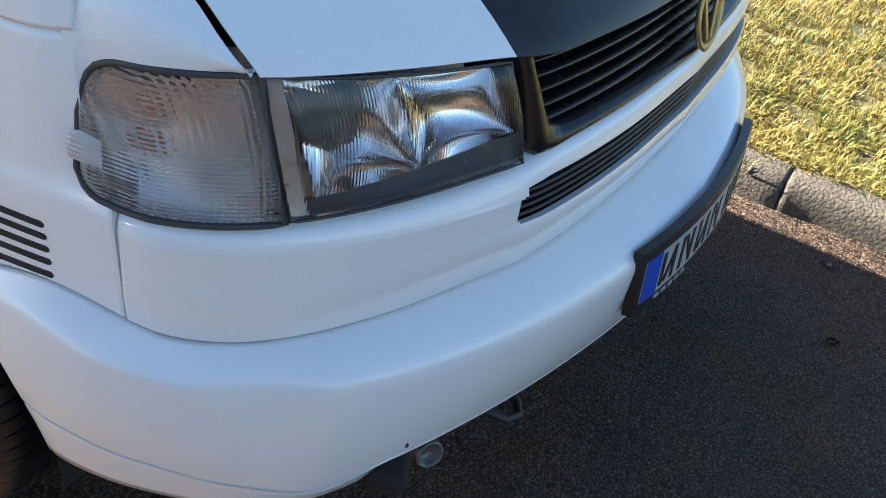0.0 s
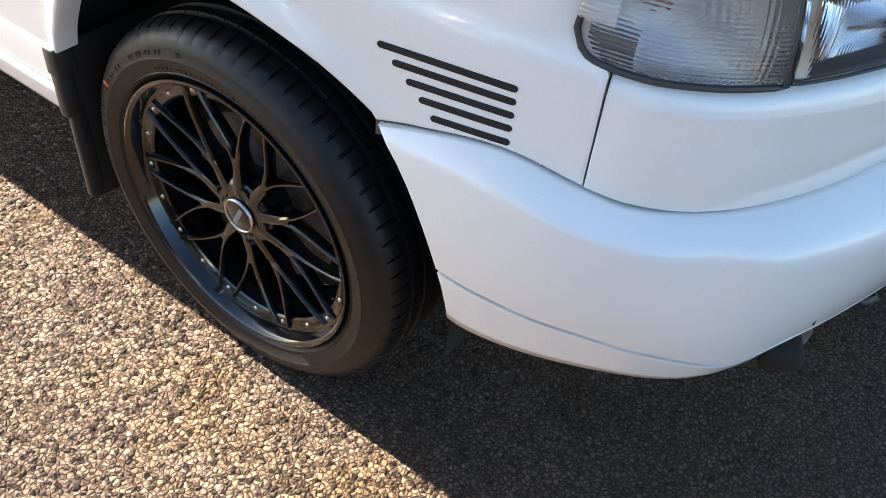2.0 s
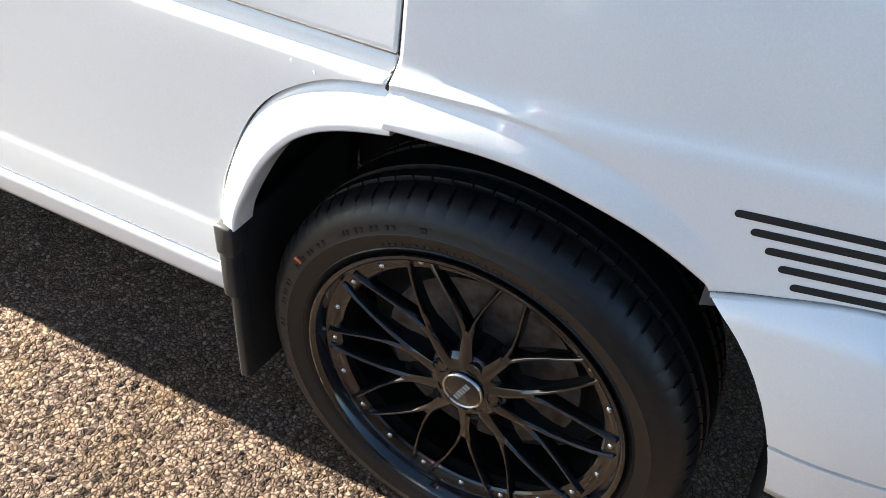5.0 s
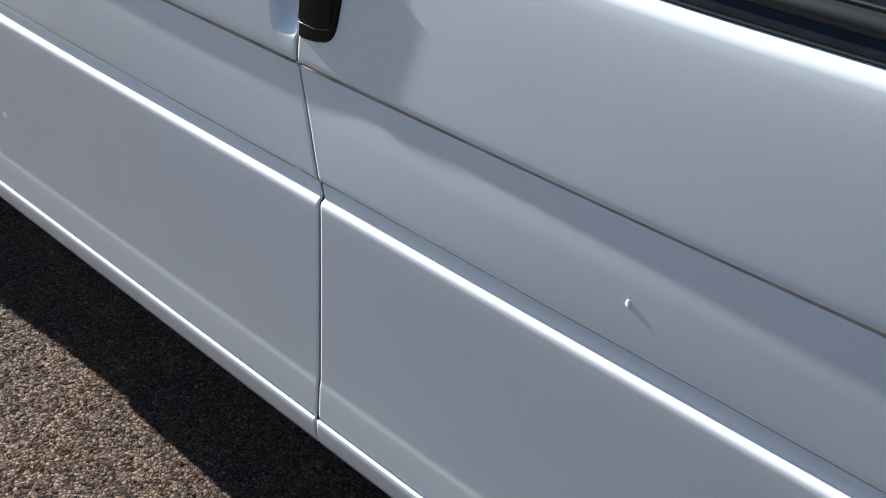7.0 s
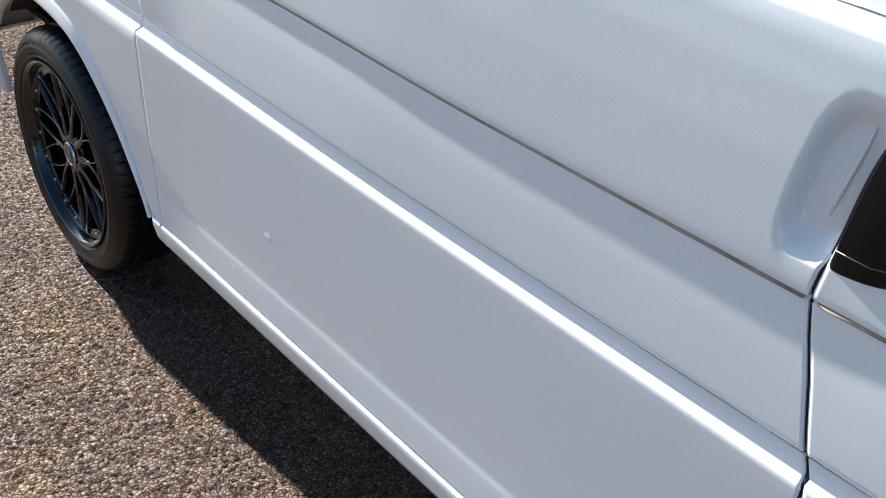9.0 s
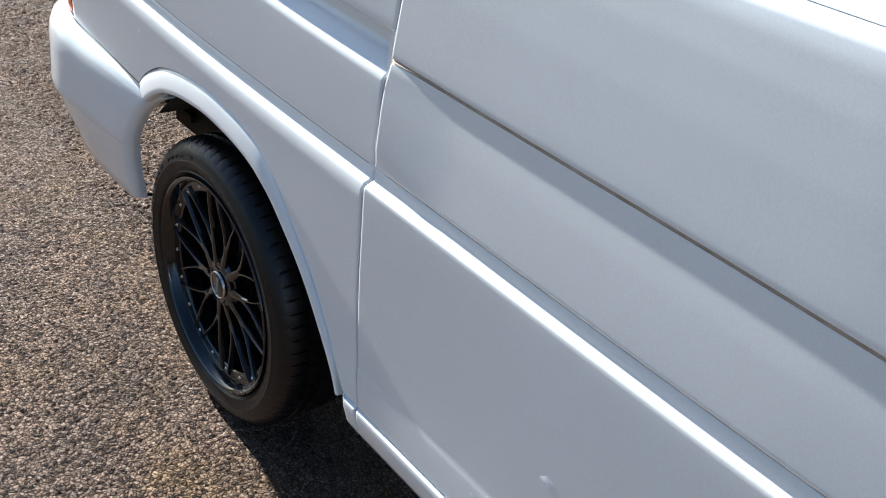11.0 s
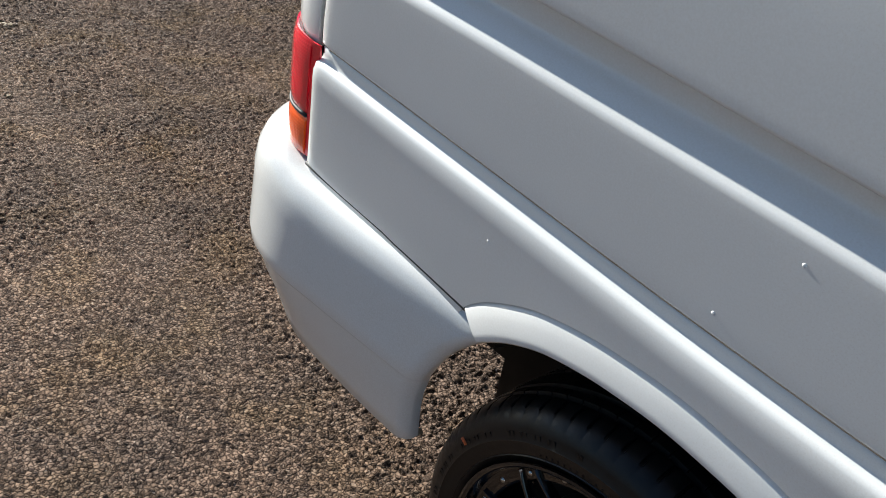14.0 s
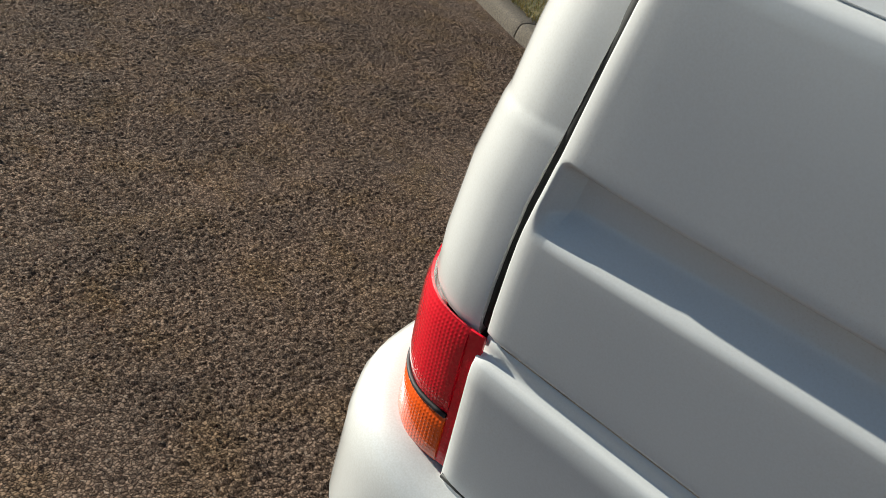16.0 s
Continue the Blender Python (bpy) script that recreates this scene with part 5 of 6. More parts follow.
for s in (0, 1):
    made = []
    top = lambda x: min(1.74, 1.74 + (x + 0.58) * -0.85) if x > -0.58 else 1.74
    xs = np.linspace(-0.965, -0.04, 24)
    low = [window_pt(x, SHOULDER(x) + 0.030) for x in xs]
    high = [window_pt(x, max(top(x), SHOULDER(x) + 0.05)) for x in xs]
    pane = part("door_window", sheet([[a.lerp(b, t) + Vector((0, 0.010, 0)) for a, b in zip(low, high)] for t in np.linspace(0, 1, 8)], lip=0.004, soft=0.0), WINDOW, van, "tinted cab window in black rubber")
    bm = bmesh.new()
    tube(bm, low + high[::-1], 0.011, 8, closed=True)
    made.append(part("window_seal", bm, SEAL_AND_GAP, pane))
    bm = bmesh.new()
    strip = [[Vector((x, y - 0.002, SHOULDER(x) + z)) for x in np.linspace(-0.988, -0.04, 24)] for y, z in ((0.046, 0.002), (0.034, 0.003), (0.030, 0.006), (0.030, 0.012), (0.034, 0.015), (0.038, 0.030), (0.046, 0.034))]
    bm.free()
    made.append(part("sill_strip", sheet(strip, lip=0.0), BLACK_PAINT, pane))
    rows = [[window_pt(x, z) + Vector((0, -0.004, 0)) for x in np.linspace(DOOR_REAR + 0.003, -0.972, 4)] for z in np.linspace(1.216, 1.78, 8)]
    made.append(part("door_pillar", sheet(rows), WHITE, van))
    rows = [[window_pt(x, z) + Vector((0, -0.002, 0)) for x in np.linspace(DOOR_REAR, -0.6, 8)] for z in np.linspace(1.75, 1.86, 4)]
    made.append(part("door_header", sheet(rows), WHITE, van))
    rows = [[Vector((lerp(0.20, -0.60, v) - 0.05 * k, lerp(0.14, 0.34, v) - 0.055 * k, lerp(1.19, 1.86, v))) for k in (0, 0.5, 1)] for v in np.linspace(0, 1, 10)]
    made.append(part("screen_pillar", sheet(rows), WHITE, van))
    if s:
        for ob in (pane, *made):
            for v in ob.data.vertices:
                v.co.y = 2 * MID - v.co.y
            ob.data.flip_normals()
# cab interior: dashboard, seats and bulkhead, dark
bm = bmesh.new()
box(bm, (-0.02, MID, 1.10), (0.42, 1.50, 0.18), None, 0.03)
part("dashboard", bm, PLASTIC, van)
bm = bmesh.new()
box(bm, (-1.10, MID, 1.05), (0.03, 1.66, 1.3))
part("bulkhead", bm, DARK, van)
for y in (0.45, 1.42):
    bm = bmesh.new()
    box(bm, (-0.72, y, 0.86), (0.46, 0.46, 0.16), None, 0.04)
    box(bm, (-0.93, y, 1.22), (0.14, 0.46, 0.62), Matrix.Rotation(radians(-8), 4, "Y"), 0.04)
    part("seat", bm, PLASTIC, van)
# door mirrors
for s in (0, 1):
    bm = bmesh.new()
    box(bm, (-0.06, -0.10, 1.30), (0.10, 0.17, 0.21), None, 0.035)
    box(bm, (-0.10, 0.0, 1.24), (0.07, 0.09, 0.05), None, 0.015)
    if s:
        for v in bm.verts:
            v.co.y = 2 * MID - v.co.y
        bmesh.ops.reverse_faces(bm, faces=bm.faces)
    part("door_mirror", bm, PLASTIC, van)


# grab handle of the front door
def outline(points, y, depth, mat, name, parent, edge=0.004):
    bm = bmesh.new()
    f = bm.faces.new([bm.verts.new((x, y, z)) for x, z in points])
    made = bmesh.ops.extrude_face_region(bm, geom=[f])["geom"]
    bmesh.ops.translate(bm, verts=[v for v in made if isinstance(v, bmesh.types.BMVert)], vec=(0, -depth, 0))
    bmesh.ops.recalc_face_normals(bm, faces=bm.faces)
    rim = [e for e in bm.edges if all(abs(v.co.y - (y - depth)) < 1e-6 for v in e.verts)]
    if edge:
        bmesh.ops.bevel(bm, geom=rim, offset=edge, segments=3, affect="EDGES", profile=0.5)
    ob = part(name, bm, mat, parent)
    return split_edges(ob, 40)


def smooth_loop(points, n=6):
    """Rounds a closed outline by corner cutting."""
    pts = [np.array(p, float) for p in points]
    for _ in range(3):
        nxt = []
        for i, p in enumerate(pts):
            q = pts[(i + 1) % len(pts)]
            nxt += [p * 0.78 + q * 0.22, p * 0.22 + q * 0.78]
        pts = nxt
    return [tuple(map(float, p)) for p in pts]


H = [(-1.0490, 1.168), (-1.0450, 1.171), (-1.0300, 1.171), (-1.0080, 1.169), (-0.9920, 1.162), (-0.9875, 1.140), (-0.9865, 1.085), (-0.9950, 1.036), (-1.0080, 1.021), (-1.0300, 1.015), (-1.0530, 1.013), (-1.0600, 1.014), (-1.0630, 1.020), (-1.0560, 1.09), (-1.0500, 1.150), (-1.0495, 1.163)]
handle = outline(smooth_loop(H), 0.020, 0.0165, HANDLE, "door_handle", front_door, 0.004)
tagged(handle, "black plastic grab handle with lock")
flap = [(-1.0515, 1.137), (-1.0010, 1.137), (-0.9965, 1.090), (-1.0030, 1.044), (-1.0600, 1.038)]
outline(flap, 0.0040, 0.0022, HANDLE, "flap", handle, 0.001)
bm = bmesh.new()
tube(bm, [(-1.0605, 0.0036, 1.034), (-1.030, 0.0034, 1.033), (-1.004, 0.0036, 1.039)], 0.0006, 6)
part("trim_line", bm, GREY_STEEL, handle)
bm = bmesh.new()
turned(bm, [(0.0, -0.0008), (0.0062, -0.0008), (0.0064, -0.0016), (0.0074, -0.0016), (0.0078, -0.0004), (0.0086, -0.0004), (0.0090, -0.0018), (0.0096, -0.0014), (0.0098, 0.0015)], 28)
bmesh.ops.transform(bm, matrix=Matrix.Translation((-1.023, 0.0035, 1.152)), verts=bm.verts)
split_edges(part("lock", bm, GREY_STEEL, handle, "steel lock barrel"), 30)
# small ridge inside the finger hollow
bm = bmesh.new()
tube(bm, [(-1.082, 0.0235, 1.050), (-1.079, 0.0225, 1.075), (-1.074, 0.0225, 1.110), (-1.070, 0.0235, 1.142)], [0.001, 0.0025, 0.0025, 0.001], 8)
part("ridge", bm, WHITE, side_skin)

# cooling louvres in the front wing: flat dark strips for the shaded slots
for z0, z1, x0 in ((0.742, 0.749, 0.267), (0.7245, 0.732, 0.287), (0.706, 0.714, 0.306), (0.688, 0.696, 0.324), (0.669, 0.677, 0.341)):
    bm = bmesh.new()
    rows = []
    n = 24
    for k in range(n + 1):
        t = 0.5 - 0.5 * math.cos(math.pi * k / n)
        x = lerp(x0, 0.442, t)
        end = min(t, 1 - t) * (0.442 - x0)
        h = 0.0042 * math.sqrt(max(0.0, 1 - max(0.0, 1 - end / 0.0042) ** 2)) + 0.0002
        z = lerp(z0, z1, t)
        prof = sorted(wing_profile(x))
        y = SIDE(x) + float(np.interp(z, [q[0] for q in prof], [q[1] for q in prof])) - 0.0008
        rows.append([Vector((x, y + 0.006, z - h)), Vector((x, y - 0.0002, z - h)), Vector((x, y - 0.0004, z)), Vector((x, y - 0.0002, z + h)), Vector((x, y + 0.006, z + h))])
    vs = [[bm.verts.new(p) for p in r] for r in rows]
    for i in range(n):
        for j in range(4):
            bm.faces.new((vs[i][j], vs[i + 1][j], vs[i + 1][j + 1], vs[i][j + 1]))
    part("louvre", bm, DARK, front_wing, smooth=False)

# droplets and chips on the door
CHIPS = [(-0.318, 1.118), (-0.308, 1.143), (-0.306, 1.134), (-0.290, 1.152), (-0.316, 1.105), (-0.285, 1.088), (-0.292, 1.067), (-0.246, 1.091), (-0.339, 1.114), (-0.225, 1.076), (-0.228, 1.059), (-0.197, 1.082), (-0.187, 1.078), (-0.189, 1.111), (-0.309, 0.997), (-0.213, 1.006), (-0.197, 1.005), (-0.186, 1.013), (-0.542, 0.879), (-0.181, 0.974), (-0.215, 0.929), (-0.235, 0.871), (-0.191, 0.883), (-0.220, 0.849), (-0.225, 0.777), (-0.195, 0.771)]
pale_mark = random.Random(4)
for k, (x, z) in enumerate(CHIPS):
    prof = sorted(lower_rows(x) + upper_rows(x))
    y = SIDE(x) + float(np.interp(z, [q[0] for q in prof], [q[1] for q in prof]))
    bm = bmesh.new()
    spot = to_lines(Vector((x, y, z)))
    r = (0.0036 if k in (8, 18) else pale_mark.uniform(0.0012, 0.0022))
    bmesh.ops.create_uvsphere(bm, u_segments=8, v_segments=6, radius=r)
    bmesh.ops.transform(bm, matrix=Matrix.Translation((x, spot.y, z)) @ Matrix.Rotation(pale_mark.uniform(-0.5, 0.5), 4, "Y") @ Matrix.Diagonal((1, 0.20, pale_mark.uniform(1.1, 1.6), 1)), verts=bm.verts)
    part("droplet", bm, PALE_SPOT, front_door)

# pale patches that stand in for sunlit ground reflected in the side panel
for x, z, r in ((-1.951, 0.588, 0.0085), (-2.042, 0.473, 0.0062), (-2.072, 0.454, 0.0048)):
    bm = bmesh.new()
    prof = sorted(lower_rows(x))
    y = SIDE(x) + float(np.interp(z, [q[0] for q in prof], [q[1] for q in prof]))
    ring = []
    top = bm.verts.new((x, y - 0.0005, z))
    for k in range(11):
        a, rr = 2 * math.pi * k / 11, r * pale_mark.uniform(0.5, 1.2)
        ring.append(bm.verts.new((x + rr * math.cos(a) * 1.3, y - 0.0001, z + rr * math.sin(a))))
    for k in range(11):
        bm.faces.new((top, ring[k], ring[(k + 1) % 11]))
    bmesh.ops.recalc_face_normals(bm, faces=bm.faces)
    part("pale_mark", bm, PALE_SPOT, side_skin)

# small pale dots on the rear quarter
for x, z in ((-2.893, 0.881), (-2.829, 0.979), (-3.196, 0.793), (-2.62, 1.16)):
    prof = sorted(lower_rows(x) + upper_rows(x, True))
    y = SIDE(x) + float(np.interp(z, [q[0] for q in prof], [q[1] for q in prof]))
    bm = bmesh.new()
    bmesh.ops.create_uvsphere(bm, u_segments=8, v_segments=6, radius=0.0024)
    bmesh.ops.transform(bm, matrix=Matrix.Translation((x, y, z)) @ Matrix.Diagonal((1, 0.22, 1, 1)), verts=bm.verts)
    part("droplet", bm, PALE_SPOT, quarter)

# mud flap behind the front wheel
for s in (0, 1):
    bm = bmesh.new()
    rows = []
    for z, x in ((0.492, -0.348), (0.46, -0.352), (0.40, -0.358), (0.30, -0.362), (0.20, -0.362), (0.165, -0.358)):
        w = 0.30 if z > 0.2 else 0.28
        rows.append([Vector((x + 0.006 * math.sin(6 * t), 0.005 + 0.02 * (0.5 - z) + w * t, z)) for t in np.linspace(0, 1, 10)])
    n = len(rows)
    for off in (0.0, 0.006):
        vs = [[bm.verts.new(p + Vector((off, 0, 0))) for p in r] for r in rows]
        for i in range(n - 1):
            for j in range(9):
                bm.faces.new((vs[i][j], vs[i][j + 1], vs[i + 1][j + 1], vs[i + 1][j]))
    box(bm, (-0.353, 0.012, 0.462), (0.030, 0.040, 0.052), None, 0.004)
    box(bm, (-0.356, 0.010, 0.395), (0.022, 0.030, 0.085), None, 0.004)
    box(bm, (-0.358, 0.020, 0.30), (0.014, 0.030, 0.26), None, 0.003)
    bmesh.ops.recalc_face_normals(bm, faces=bm.faces)
    if s:
        for v in bm.verts:
            v.co.y = 2 * MID - v.co.y
    part("mud_flap", bm, PLASTIC, van)

# towing eye and pipe under the front bumper
bm = bmesh.new()
tube(bm, [(0.66, 0.50, 0.40), (0.76, 0.505, 0.36), (0.82, 0.515, 0.330), (0.853, 0.530, 0.318), (0.863, 0.552, 0.316), (0.848, 0.572, 0.320), (0.80, 0.575, 0.340), (0.70, 0.565, 0.40)], 0.0085, 10)
part("towing_eye", bm, PLASTIC, van, "black painted steel towing eye")
bm = bmesh.new()
turned(bm, [(0.0, 0.012), (0.018, 0.012), (0.019, 0.0), (0.022, -0.001), (0.023, 0.004), (0.023, 0.05), (0.0, 0.055)], 20)
bmesh.ops.transform(bm, matrix=Matrix.Translation((0.800, 0.385, 0.330)) @ Matrix.Rotation(radians(60), 4, "Z") @ Matrix.Rotation(radians(-12), 4, "X"), verts=bm.verts)
part("fog_lamp_back", bm, GREY_STEEL, van)
bm = bmesh.new()
box(bm, (0.72, 0.42, 0.352), (0.13, 0.10, 0.05), None, 0.012)
box(bm, (0.765, 0.325, 0.385), (0.06, 0.15, 0.04), Matrix.Rotation(radians(28), 4, "Z"), 0.012)
part("bracket", bm, DARK, van)


# ---- wheels ----
def tyre_mesh():
    bm = bmesh.new()
    half = [(0.232, 0.020), (0.2415, 0.010), (0.249, 0.005), (0.2500, 0.0035), (0.2515, 0.005), (0.262, 0.001), (0.272, 0.0), (0.2735, -0.001), (0.275, 0.0), (0.286, 0.002), (0.296, 0.006), (0.305, 0.013), (0.3125, 0.022), (0.3170, 0.032), (0.3190, 0.044), (0.3195, 0.052), (0.3130, 0.054), (0.3130, 0.061), (0.3200, 0.063), (0.3208, 0.078), (0.3135, 0.080), (0.3135, 0.088), (0.3210, 0.090), (0.3212, 0.1125)]
    prof = half + [(r, 0.225 - y) for r, y in half[-2::-1]]
    pitch = 72
    rings = []
    for k in range(pitch):
        for off, cut in ((0.0, 0), (0.05, 1), (0.15, 1), (0.20, 0), (0.55, 0), (0.58, 2), (0.62, 2), (0.65, 0)):
            ring = []
            for i, (r, y) in enumerate(prof):
                edge = min(i, len(prof) - 1 - i)
                if cut == 1 and 12 <= edge <= 15:
                    r -= 0.0042 if edge > 12 else 0.0012
                elif cut == 2 and 18 <= edge <= 19:
                    r -= 0.005
                skew = (edge - 15) * 0.10 if 11 <= edge <= 15 else 0.0
                t = 2 * math.pi * (k + off + skew * 0.2) / pitch
                ring.append(bm.verts.new((r * math.cos(t), y, r * math.sin(t))))
            rings.append(ring)
    for a, b in zip(rings, rings[1:] + rings[:1]):
        for i in range(len(prof) - 1):
            bm.faces.new((a[i], b[i], b[i + 1], a[i + 1]))
    bmesh.ops.recalc_face_normals(bm, faces=bm.faces)
    return bm


def spoke_bm(angle):
    """A Y spoke: one arm from the hub that opens to the outer ring in two curved branches."""
    bm = bmesh.new()
    a0 = radians(angle)

    def bar(stations):
        rings = []
        for r, a, w, y0, y1 in stations:
            c, s = math.cos(a0 + radians(a)), math.sin(a0 + radians(a))
            row = []
            for side, y in ((-1, y1), (-0.75, y0 + 0.003), (-0.3, y0), (0.3, y0), (0.75, y0 + 0.003), (1, y1)):
                row.append(bm.verts.new((r * c - side * w * s, y, r * s + side * w * c)))
            rings.append(row)
        for p, q in zip(rings, rings[1:]):
            for k in range(6):
                bm.faces.new((p[k], p[(k + 1) % 6], q[(k + 1) % 6], q[k]))
        bm.faces.new(rings[0][::-1])
        bm.faces.new(rings[-1])

    bar([(0.040, 0, 0.015, 0.012, 0.055), (0.062, 0, 0.0125, 0.014, 0.05), (0.085, 0, 0.0105, 0.018, 0.048), (0.100, 0, 0.010, 0.020, 0.048), (0.108, 0, 0.008, 0.021, 0.047)])
    for s in (-1, 1):
        bar([(0.088, s * 1.2, 0.0065, 0.0188, 0.046), (0.105, s * 2.6, 0.0060, 0.0205, 0.045), (0.130, s * 5.2, 0.0048, 0.0215, 0.042), (0.160, s * 8.6, 0.0042, 0.0215, 0.040), (0.190, s * 11.6, 0.0042, 0.0215, 0.038), (0.210, s * 13.2, 0.0050, 0.0225, 0.036), (0.220, s * 13.8, 0.0060, 0.024, 0.036)])
    bmesh.ops.recalc_face_normals(bm, faces=bm.faces)
    return bm


def dished(bm, by=0.017):
    """Sets the middle of the wheel back from its lip."""
    for v in bm.verts:
        v.co.y += by * max(0.0, 1 - (math.hypot(v.co.x, v.co.z) / 0.225) ** 1.5)
    return bm


def mesh_of(bm, mat, name):
    if name in ("spoke", "hub", "centre_cap", "cap_ring", "cap_mark"):
        dished(bm)
    me = bpy.data.meshes.new(name)
    bm.to_mesh(me)
    bm.free()
    me.materials.append(mat)
    me.polygons.foreach_set("use_smooth", [True] * len(me.polygons))
    return me


def sharp(me, angle=40):
    bm = bmesh.new()
    bm.from_mesh(me)
    for e in bm.edges:
        if len(e.link_faces) == 2 and e.calc_face_angle(0) > radians(angle):
            e.smooth = False
    bm.to_mesh(me)
    bm.free()
    return me


TYRE = sharp(mesh_of(tyre_mesh(), RUBBER, "tyre"), 30)
bm = bmesh.new()
turned(bm, [(0.2315, 0.030), (0.2335, 0.014), (0.2385, 0.0095), (0.2405, 0.0065), (0.2395, 0.0035), (0.2360, 0.0025), (0.2325, 0.0045), (0.2300, 0.0090), (0.2275, 0.0220), (0.2255, 0.0275), (0.2220, 0.0290), (0.2050, 0.0300), (0.2015, 0.0330), (0.2000, 0.0400), (0.1995, 0.060), (0.1990, 0.11), (0.203, 0.19), (0.212, 0.215)], 120)
bmesh.ops.recalc_face_normals(bm, faces=bm.faces)
RIM_ME = sharp(mesh_of(bm, RIM, "rim"), 35)
SPOKE = [sharp(mesh_of(spoke_bm(36 * k + 8), RIM, "spoke"), 30) for k in range(10)]
bm = bmesh.new()
turned(bm, [(0.0, 0.0125), (0.0300, 0.0125), (0.0335, 0.0135), (0.0450, 0.0135), (0.0530, 0.0170), (0.0600, 0.024), (0.0620, 0.050), (0.0620, 0.09)], 60)
HUB = sharp(mesh_of(bm, RIM, "hub"), 35)
bm = bmesh.new()
turned(bm, [(0.0, 0.0065), (0.0262, 0.0065), (0.0280, 0.0080), (0.0285, 0.0130)], 48)
CAP = mesh_of(bm, RIM, "centre_cap")
bm = bmesh.new()
turned(bm, [(0.0278, 0.0086), (0.0290, 0.0056), (0.0302, 0.0060), (0.0308, 0.0110)], 48)
CAP_RING = mesh_of(bm, STEEL, "cap_ring")
bm = bmesh.new()
for k, w in enumerate((0.006, 0.005, 0.005, 0.004, 0.005, 0.005)):
    box(bm, (-0.0165 + 0.0066 * k, 0.0060, 0.0), (0.0042, 0.0012, 0.0085), None, 0.0)
CAP_BARS = mesh_of(bm, MARK, "cap_mark")
CAP_BARS.polygons.foreach_set("use_smooth", [False] * len(CAP_BARS.polygons))
bm = bmesh.new()
turned(bm, [(0.0, 0.0230), (0.0024, 0.0230), (0.0034, 0.0245), (0.0046, 0.0250), (0.0050, 0.0290)], 10)
RIVET = mesh_of(bm, STEEL, "rivet")
bm = bmesh.new()
turned(bm, [(0.0, 0.034), (0.0060, 0.034), (0.0075, 0.030), (0.0085, 0.030), (0.0090, 0.06)], 6)
NUT = mesh_of(bm, PLASTIC, "wheel_bolt")
bm = bmesh.new()
turned(bm, [(0.0105, 0.0112), (0.0118, 0.0128), (0.0112, 0.0128), (0.0100, 0.030), (0.0, 0.031)], 20)
POCKET = mesh_of(bm, DARK, "bolt_hole")
bm = bmesh.new()
turned(bm, [(0.06, 0.085), (0.150, 0.085), (0.150, 0.107), (0.06, 0.107)], 60, closed=True)
DISC_ME = sharp(mesh_of(bm, DISC, "brake_disc"), 35)
bm = bmesh.new()
turned(bm, [(0.0, 0.125), (0.198, 0.125), (0.198, 0.13), (0.0, 0.135)], 48)
BACK_ME = mesh_of(bm, DARK, "back_plate")
bm = bmesh.new()
mark = random.Random(2)
a = 96.0
while a < 196:
    w = mark.uniform(2.0, 5.5)
    if mark.random() < 0.72:
        r0 = 0.281
        for k in range(2):
            aa = radians(a + k * w * 0.45)
            box(bm, (r0 * math.cos(aa), 0.0012, r0 * math.sin(aa)), (0.0105, 0.0012, 0.0042), Matrix.Rotation(-aa, 4, "Y"))
    a += w + 1.0
for k in range(26):
    aa = radians(60 + k * 2.3)
    box(bm, (0.2575 * math.cos(aa), 0.0014, 0.2575 * math.sin(aa)), (mark.uniform(0.003, 0.006), 0.0012, 0.0022), Matrix.Rotation(-aa, 4, "Y"))
LETTERS = mesh_of(bm, RUBBER, "sidewall_mark")
LETTERS.polygons.foreach_set("use_smooth", [False] * len(LETTERS.polygons))
bm = bmesh.new()
aa = radians(150)
box(bm, (0.287 * math.cos(aa), 0.0005, 0.287 * math.sin(aa)), (0.012, 0.0012, 0.006), Matrix.Rotation(-aa, 4, "Y"))
RED_MARK = mesh_of(bm, ORANGE, "sidewall_dot")


TYRE_BACK = TYRE.copy()
TYRE_BACK.materials[0] = BLACK_RUBBER


def wheel(x, y, flip, spin, cap_turn):
    """A wheel with its outer face towards -y before it is flipped."""
    hub = new("wheel", HUB)
    hub.parent = van
    hub.matrix_local = Matrix.Translation((x, y, 0.3195)) @ Matrix.Rotation(math.pi if flip else 0.0, 4, "Z") @ Matrix.Rotation(radians(spin), 4, "Y")
    tagged(hub, "satin black multi-spoke alloy wheel")
    for me, nm in ((TYRE if x > -1 else TYRE_BACK, "tyre"), (RIM_ME, "rim"), (CAP, "centre_cap"), (CAP_RING, "cap_ring"), (CAP_BARS, "cap_mark"), (DISC_ME, "brake_disc"), (BACK_ME, "back_plate"), (LETTERS, "sidewall_mark"), (RED_MARK, "sidewall_dot")):
        ob = new(nm, me)
        ob.parent = hub
        if nm == "cap_mark":
            ob.rotation_euler = (0, radians(-spin - cap_turn), 0)
        if nm in ("sidewall_mark", "sidewall_dot"):
            ob.rotation_euler = (0, radians(-spin), 0)
        if nm == "sidewall_mark":
            tagged(ob, kind="stuff")
    for me in SPOKE:
        new("spoke", me).parent = hub
    for k in range(20):
        a = radians(18 * k + 8)
        ob = new("rivet", RIVET)
        ob.parent = hub
        ob.location = (0.2135 * math.cos(a), 0.004, 0.2135 * math.sin(a))
    for k in range(5):
        a = radians(72 * k + 26)
        for me, nm in ((POCKET, "bolt_hole"), (NUT, "wheel_bolt")):
            ob = new(nm, me)
            ob.parent = hub
            ob.location = (0.046 * math.cos(a), 0.0165 if nm == "bolt_hole" else 0.002, 0.046 * math.sin(a))
    return hub


